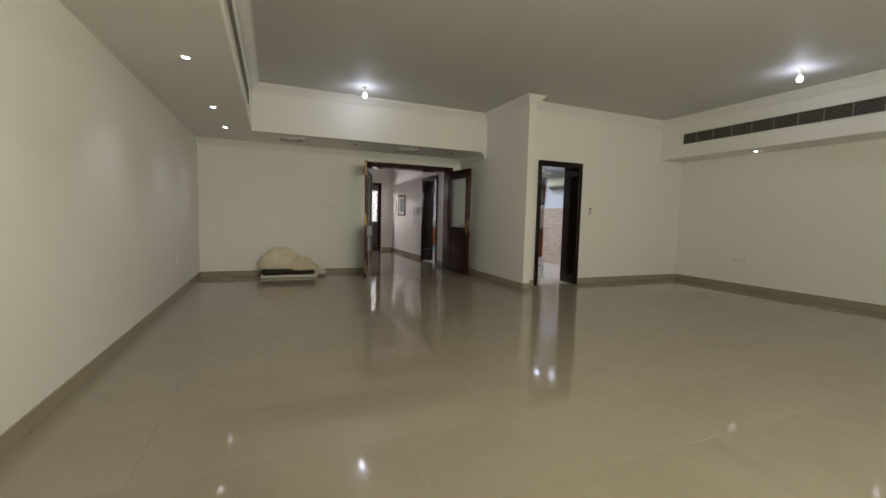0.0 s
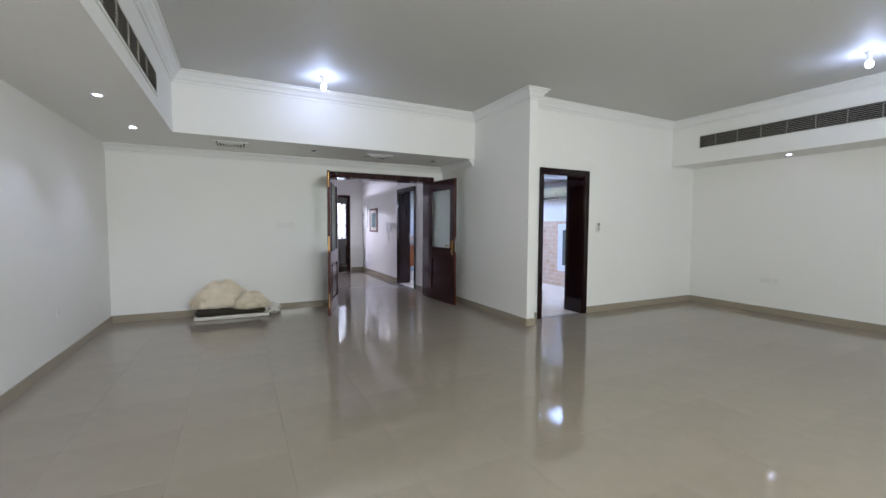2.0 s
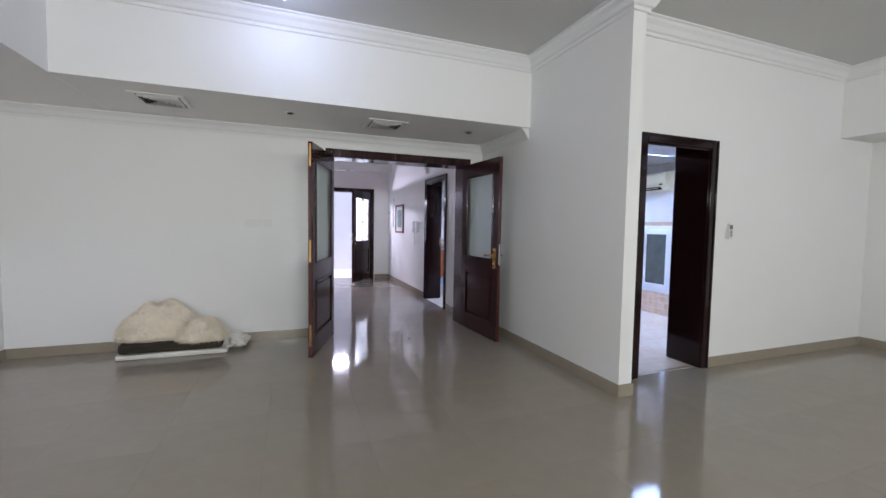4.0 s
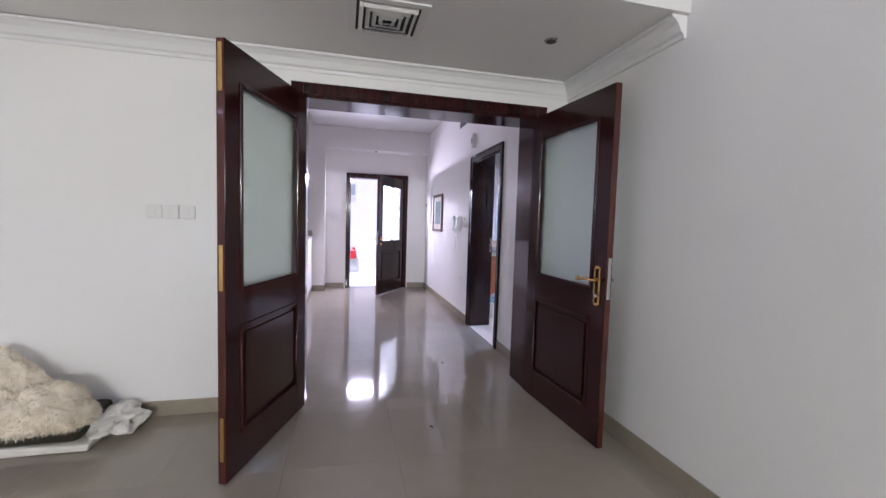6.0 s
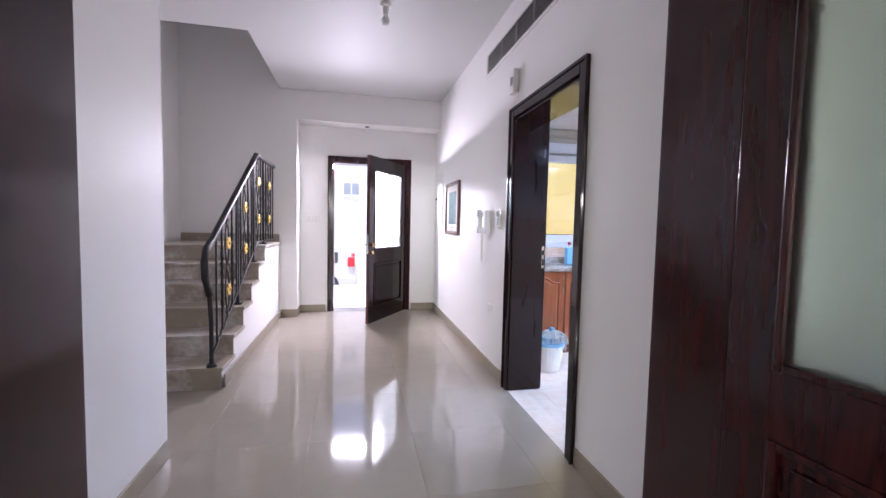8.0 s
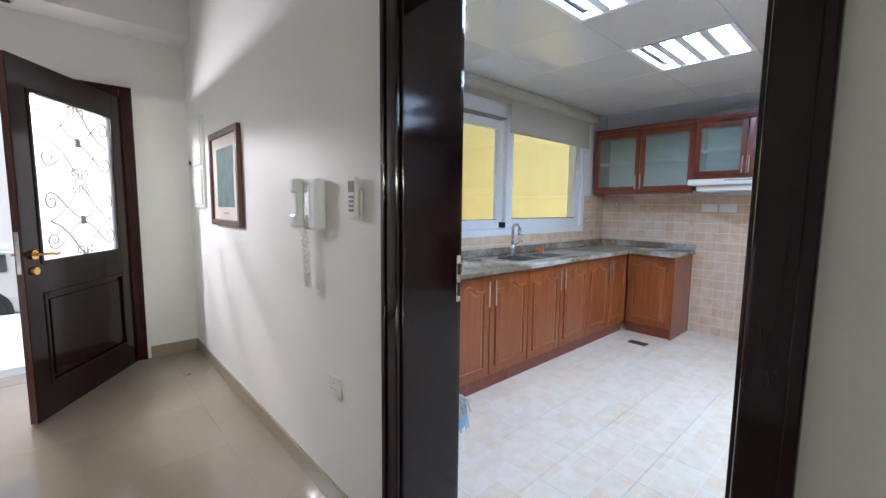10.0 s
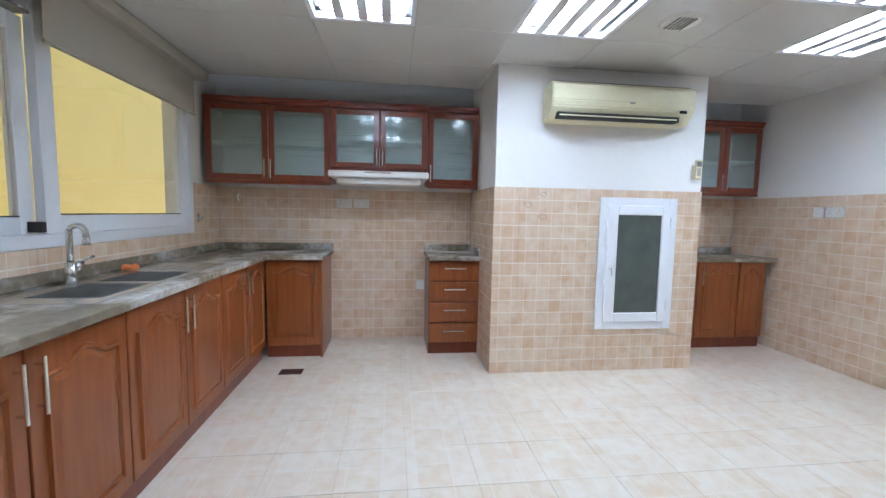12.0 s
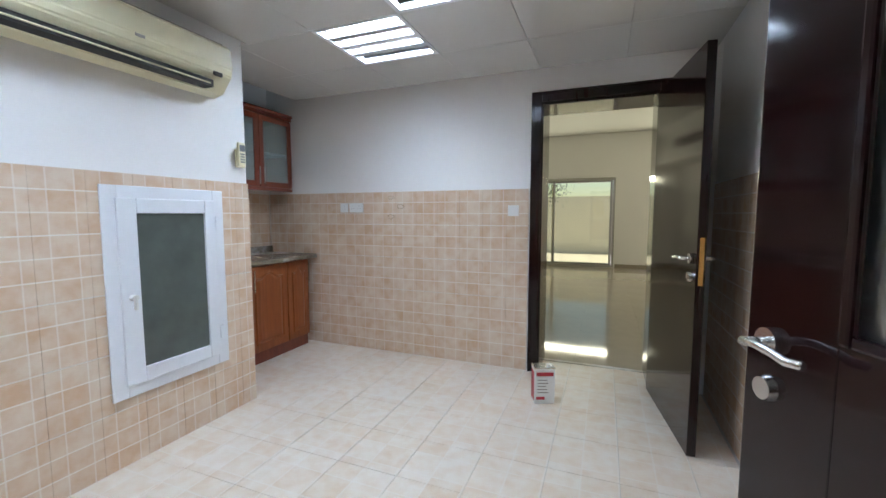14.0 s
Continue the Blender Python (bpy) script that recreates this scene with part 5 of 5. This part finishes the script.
limbs = [((0.1, 0, 1.6), (-0.5, 0.2, 2.3)), ((0.3, 0.05, 2.1), (0.8, -0.3, 2.7)), ((0.3, 0.05, 2.1), (0.1, 0.4, 2.9)), ((-0.02, 0, 1.0), (0.45, 0.3, 1.7))]
for a, b in limbs:
    cyl(bm, a, b, 0.028, 0.012, 8)
part("trunk", bm, BARK, tree)
rng = random.Random(11)
bm = bmesh.new()
for a, b in limbs:
    for _ in range(420):
        c = Vector(a).lerp(Vector(b), rng.uniform(0.45, 1.15)) + Vector((rng.gauss(0, .22), rng.gauss(0, .22), rng.gauss(0, .17)))
        m = Matrix.Translation(c) @ Euler((rng.uniform(0, 6), rng.uniform(0, 6), rng.uniform(0, 6))).to_matrix().to_4x4()
        vs = [bm.verts.new(m @ Vector(q)) for q in ((-0.04, 0, 0), (0, -0.014, 0.004), (0.04, 0, 0), (0, 0.014, 0.004))]
        bm.faces.new(vs)
tagged(part("crown", bm, LEAF, tree), kind="stuff")

SILVER = material("champagne_car_paint", (0.48, 0.46, 0.41), 0.2, spread=0.01, bump=0.0, coat=0.8)
TINT = material("tinted_car_glass", (0.05, 0.06, 0.05), 0.08, spread=0.1, bump=0.0)
RUBBER = material("tyre_rubber", (0.02, 0.02, 0.02), 0.8)
TAIL = material("red_tail_lamp", (0.55, 0.02, 0.02), 0.2, spread=0.05, bump=0.0)
car = thing("parked_car", pose(0.62, 20.4, -0.9), "champagne silver estate car parked in the sunny street", "car")
side = [(-2.3, 0.35), (-2.32, 0.62), (-2.1, 0.80), (-1.25, 0.92), (-0.55, 1.40), (0.2, 1.50), (1.3, 1.49), (2.0, 1.36), (2.28, 0.95), (2.32, 0.55), (2.25, 0.33)]
bm = bmesh.new()
ra = [[bm.verts.new((x, y * (0.86 if z > 1.0 else 1.0), z)) for x, z in side] for y in (-0.9, 0.9)]
n = len(side)
for k in range(n):
    bm.faces.new((ra[0][k], ra[0][(k + 1) % n], ra[1][(k + 1) % n], ra[1][k]))
bm.faces.new(ra[0][::-1])
bm.faces.new(ra[1])
bmesh.ops.recalc_face_normals(bm, faces=bm.faces)
bmesh.ops.bevel(bm, geom=list(bm.edges), offset=0.05, segments=3, affect="EDGES")
part("body", bm, SILVER, car, smooth=False)
for x0, x1 in ((-0.75, 0.0), (0.06, 0.95), (1.02, 1.75)):
    m = Matrix.Translation((0, -0.815, 1.18)) @ Matrix.Rotation(0.2, 4, "X")
    part("side_window", bx(x0, -0.05, -0.16, x1, 0.0, 0.17, bevel=0.02, m=m), TINT, car)
for y in (-0.93, 0.93):
    part("tail_lamp", bx(2.02, min(y, y * 0.8), 0.93, 2.22, max(y, y * 0.8), 1.2, bevel=0.03), TAIL, car)
for x in (-1.42, 1.38):
    for y in (-0.84, 0.84):
        w = part("wheel", cyl(bmesh.new(), (x, y - 0.11, 0.335), (x, y + 0.11, 0.335), 0.335, seg=32), RUBBER, car)
        part("rim", cyl(bmesh.new(), (x, y - 0.12, 0.335), (x, y + 0.12, 0.335), 0.2, seg=24), CHROME, w)
for y in (-0.91,):
    part("wheel_arch", cyl(bmesh.new(), (1.38, y, 0.37), (1.38, y + 0.05, 0.37), 0.41, seg=32), DARK, car)
    part("wheel_arch", cyl(bmesh.new(), (-1.42, y, 0.37), (-1.42, y + 0.05, 0.37), 0.41, seg=32), DARK, car)
    part("door_handle", bx(0.75, y - 0.012, 0.92, 0.93, y + 0.01, 0.95, bevel=0.008), SILVER, car)

house = thing("neighbour_house", pose(1, 29, -0.9), "plain cream two-storey house across the street", "house")
part("wall", bx(-14, 0, 0, 16, 8, 8.5), CREAM, house)
part("roof_parapet", bx(-14.2, -0.2, 8.501, 16.2, 8.2, 9.0), CREAM, house)
for x in (-9.5, -5.0, 1.25, 6.5, 11):
    for z in (3.6, 6.3):
        w = part("window", bx(x, -0.03, z, x + 0.75, 0.0, z + 0.6), ALU, house)
        bm = bx(x + 0.35, -0.05, z, x + 0.4, -0.03, z + 0.6)
        box(bm, x - 0.05, -0.06, z - 0.06, x + 0.8, -0.031, z - 0.001)
        part("frame", bm, UPVC, w)

lan = thing("wall_lantern", pose(6.95, 13.549, 2.1), "small dark iron wall lantern on the yellow wall", "wall lantern")
part("back_plate", bx(-0.03, -0.015, 0.05, 0.03, 0, 0.16, bevel=0.006), IRON, lan)
part("arm", tube(bmesh.new(), [(0, -0.01, 0.11), (0, -0.07, 0.14), (0, -0.12, 0.12), (0, -0.13, 0.07)], 0.008), IRON, lan)
part("cap", cyl(bmesh.new(), (0, -0.13, 0.03), (0, -0.13, 0.08), 0.06, 0.015, 12), IRON, lan)
part("lamp_glass", cyl(bmesh.new(), (0, -0.13, -0.07), (0, -0.13, 0.029), 0.035, 0.05, 12), BULB_OFF, lan)
part("finial", cyl(bmesh.new(), (0, -0.13, -0.13), (0, -0.13, -0.0701), 0.006, 0.035, 12), IRON, lan)

# ---- tiles, each a piece of its own ----


def shared_tile(w, d, t, bevel, mat, name):
    bm = bx(-w / 2, -d / 2, -t, w / 2, d / 2, 0)
    if bevel:
        top = [e for e in bm.edges if all(v.co.z > -1e-6 for v in e.verts)]
        bmesh.ops.bevel(bm, geom=top, offset=bevel, segments=1, affect="EDGES")
    return mesh_of(name, bm, mat)


def lay(parent, name, u0, u1, v0, v1, su, sv, ou, ov, place, mat, gap, bevel, t, skip=None):
    """Lays tiles of su by sv over a rectangle; cut tiles at the borders; meshes are shared by size."""
    cache = {}
    i = math.floor((u0 - ou) / su)
    while ou + i * su < u1 - 1e-3:
        j = math.floor((v0 - ov) / sv)
        while ov + j * sv < v1 - 1e-3:
            a0, a1 = max(u0, ou + i * su), min(u1, ou + (i + 1) * su)
            b0, b1 = max(v0, ov + j * sv), min(v1, ov + (j + 1) * sv)
            j += 1
            if a1 - a0 < 0.012 or b1 - b0 < 0.012:
                continue
            cu, cv = (a0 + a1) / 2, (b0 + b1) / 2
            if skip and skip(cu, cv):
                continue
            key = (round(a1 - a0, 3), round(b1 - b0, 3))
            if key not in cache:
                cache[key] = shared_tile(key[0] - gap, key[1] - gap, t, bevel, mat, name)
            ob = new(name, cache[key])
            ob.parent = parent
            ob.matrix_world = place(cu, cv)
        i += 1


def flat(u, v):
    return pose(u, v, 0)


floor_living = thing("floor_living", Matrix(), "polished taupe porcelain floor tiles", "floor", kind="structure")
lay(floor_living, "tile", -0.85, 8.06, -0.4, 6.30, 0.6, 0.6, -0.85, 0.0, flat, PORCELAIN, 0.0007, 0.0002, 0.011)
lay(floor_living, "tile", -0.85, 4.13, 6.30, 8.57, 0.6, 0.6, -0.85, 0.0, flat, PORCELAIN, 0.0007, 0.0002, 0.011)
lay(floor_living, "tile", 2.15, 3.88, 8.57, 8.86, 0.6, 0.6, -0.85, 0.0, flat, PORCELAIN, 0.0007, 0.0002, 0.011)
lay(floor_living, "tile", 4.60, 5.42, 6.30, 6.335, 0.6, 0.6, -0.85, 0.0, flat, PORCELAIN, 0.0007, 0.0002, 0.011)
floor_hall = thing("floor_hall", Matrix(), "polished taupe porcelain hall floor tiles", "floor", kind="structure")
lay(floor_hall, "tile", 1.88, 4.02, 8.86, 13.67, 0.6, 0.6, 2.0, 8.86, flat, PORCELAIN, 0.0007, 0.0002, 0.011)
lay(floor_hall, "tile", 0.7, 1.88, 8.86, 10.95, 0.6, 0.6, 0.68, 8.86, flat, PORCELAIN, 0.0007, 0.0002, 0.011)
lay(floor_hall, "tile", 2.53, 3.58, 13.67, 13.9, 0.6, 0.6, 2.0, 8.86, flat, PORCELAIN, 0.0007, 0.0002, 0.011)
structure("floor_bed_kitchen", bx(4.03, 6.37, -0.012, 8.115, 11.925, -0.0035), GROUT_PALE, "pale grout bed of the kitchen floor", "floor")
floor_kitchen = thing("floor_kitchen", Matrix(), "cream ceramic kitchen floor tiles with soft beige patches", "floor", kind="structure")
lay(floor_kitchen, "tile", 4.28, 8.12, 6.66, 11.93, 0.333, 0.333, 6.17 - 6 * 0.333, 9.903 - 10 * 0.333, flat, FLOORTILE, 0.0022, 0.0008, 0.003,
    lambda u, v: u > 7.14 and 7.9 < v < 9.5)
lay(floor_kitchen, "tile", 4.60, 5.42, 6.38, 6.66, 0.333, 0.333, 6.17 - 6 * 0.333, 9.903 - 10 * 0.333, flat, FLOORTILE, 0.0022, 0.0008, 0.003)
lay(floor_kitchen, "tile", 4.02, 4.28, 9.667, 10.566, 0.333, 0.333, 6.17 - 7 * 0.333, 9.903 - 10 * 0.333, flat, FLOORTILE, 0.0022, 0.0008, 0.003)

structure("trim_threshold", bx(4.623, 6.336, -0.012, 5.397, 6.379, 0.004, bevel=0.002), STEPSTONE, "beige stone strip across the doorway", "threshold")
TOP, TH = 1.4565, 0.2913


def face(x=None, y=None, turn=0):
    """Places a tile on a wall: across, up -> pose."""
    if x is not None:
        return lambda u, v: pose(x, u, v, 90, 0, turn)
    return lambda u, v: pose(u, y, v, 90, 0, turn)


tiles_e = thing("tiling_east", Matrix(), "beige patterned wall tiles below white paint", "tiling", kind="structure")
lay(tiles_e, "tile", 9.562, 11.92, 0, TOP, 0.2, TH, 9.55, 0, face(x=8.112, turn=-90), WALLTILE_X, 0.0012, 0.0004, 0.008)
lay(tiles_e, "tile", 6.672, 7.85, 0, TOP, 0.2, TH, 6.67, 0, face(x=8.112, turn=-90), WALLTILE_X, 0.0012, 0.0004, 0.008)
tiles_p = thing("tiling_pillar", Matrix(), "beige patterned tiles round the service column", "tiling", kind="structure")
lay(tiles_p, "tile", 7.852, 9.558, 0, TOP, 0.2, TH, 9.558 - 9 * 0.2, 0, face(x=7.122, turn=-90), WALLTILE_X, 0.0012, 0.0004, 0.008)
lay(tiles_p, "tile", 7.124, 8.11, 0, TOP, 0.2, TH, 7.124, 0, face(y=9.558, turn=180), WALLTILE_Y, 0.0012, 0.0004, 0.008)
lay(tiles_p, "tile", 7.124, 8.11, 0, TOP, 0.2, TH, 7.124, 0, face(y=7.852, turn=0), WALLTILE_Y, 0.0012, 0.0004, 0.008)
tiles_s = thing("tiling_south", Matrix(), "beige patterned wall tiles below white paint", "tiling", kind="structure")
lay(tiles_s, "tile", 5.496, 8.11, 0, TOP, 0.2, TH, 5.47, 0, face(y=6.668, turn=180), WALLTILE_Y, 0.0012, 0.0004, 0.008)
tiles_w = thing("tiling_west", Matrix(), "beige patterned wall tiles behind the open doors", "tiling", kind="structure")
lay(tiles_w, "tile", 6.672, 8.565, 0, TOP, 0.2, TH, 6.67, 0, face(x=4.268, turn=90), WALLTILE_X, 0.0012, 0.0004, 0.008)
lay(tiles_w, "tile", 8.58, 9.56, 0, TOP, 0.2, TH, 6.67, 0, face(x=4.288, turn=90), WALLTILE_X, 0.0012, 0.0004, 0.008)
lay(tiles_w, "tile", 10.67, 11.92, 0, TOP, 0.2, TH, 10.57, 0, face(x=4.288, turn=90), WALLTILE_X, 0.0012, 0.0004, 0.008)
tiles_n = thing("tiling_north", Matrix(), "beige patterned tiles round the window", "tiling", kind="structure")
lay(tiles_n, "tile", 4.36, 8.11, 0.8, 1.048, 0.2, TH, 4.35, 0, face(y=11.922, turn=0), WALLTILE_Y, 0.0012, 0.0004, 0.008)
lay(tiles_n, "tile", 7.63, 8.11, 1.05, TOP, 0.2, TH, 7.35, 0, face(y=11.922, turn=0), WALLTILE_Y, 0.0012, 0.0004, 0.008)

MOTIF = material("brown_tile_print", (0.30, 0.19, 0.09), 0.3, spread=0.3, grain=40)


def motif(parent, p, along, k):
    """A small printed jug outline on a tile."""
    bm = bmesh.new()
    o, u = Vector(p), Vector(along)
    w, h = (0.028, 0.02) if k else (0.024, 0.014)
    tube(bm, [o + u * w * math.cos(a) + Vector((0, 0, h * math.sin(a))) for a in np.linspace(0, 6.2, 15)], 0.0016, 5)
    tube(bm, [o + u * (w + 0.012 * math.sin(a)) + Vector((0, 0, h * math.cos(a) * 0.6)) for a in np.linspace(0.2, 2.9, 7)], 0.0014, 5)
    part("tile_print", bm, MOTIF, parent)


for k, (du, z) in enumerate(((0.0, 1.405), (0.12, 1.325), (0.0, 1.235))):
    motif(tiles_p, (7.1205, 9.17 + du, z), (0, 1, 0), k)
    motif(tiles_s, (6.72 - du * 0.8, 6.6695, z), (-1, 0, 0), k)
    motif(tiles_e, (8.1105, 11.2 + du, z - 0.02), (0, 1, 0), k)
    motif(tiles_e, (8.1105, 10.2 + du, z - 0.02), (0, 1, 0), k)
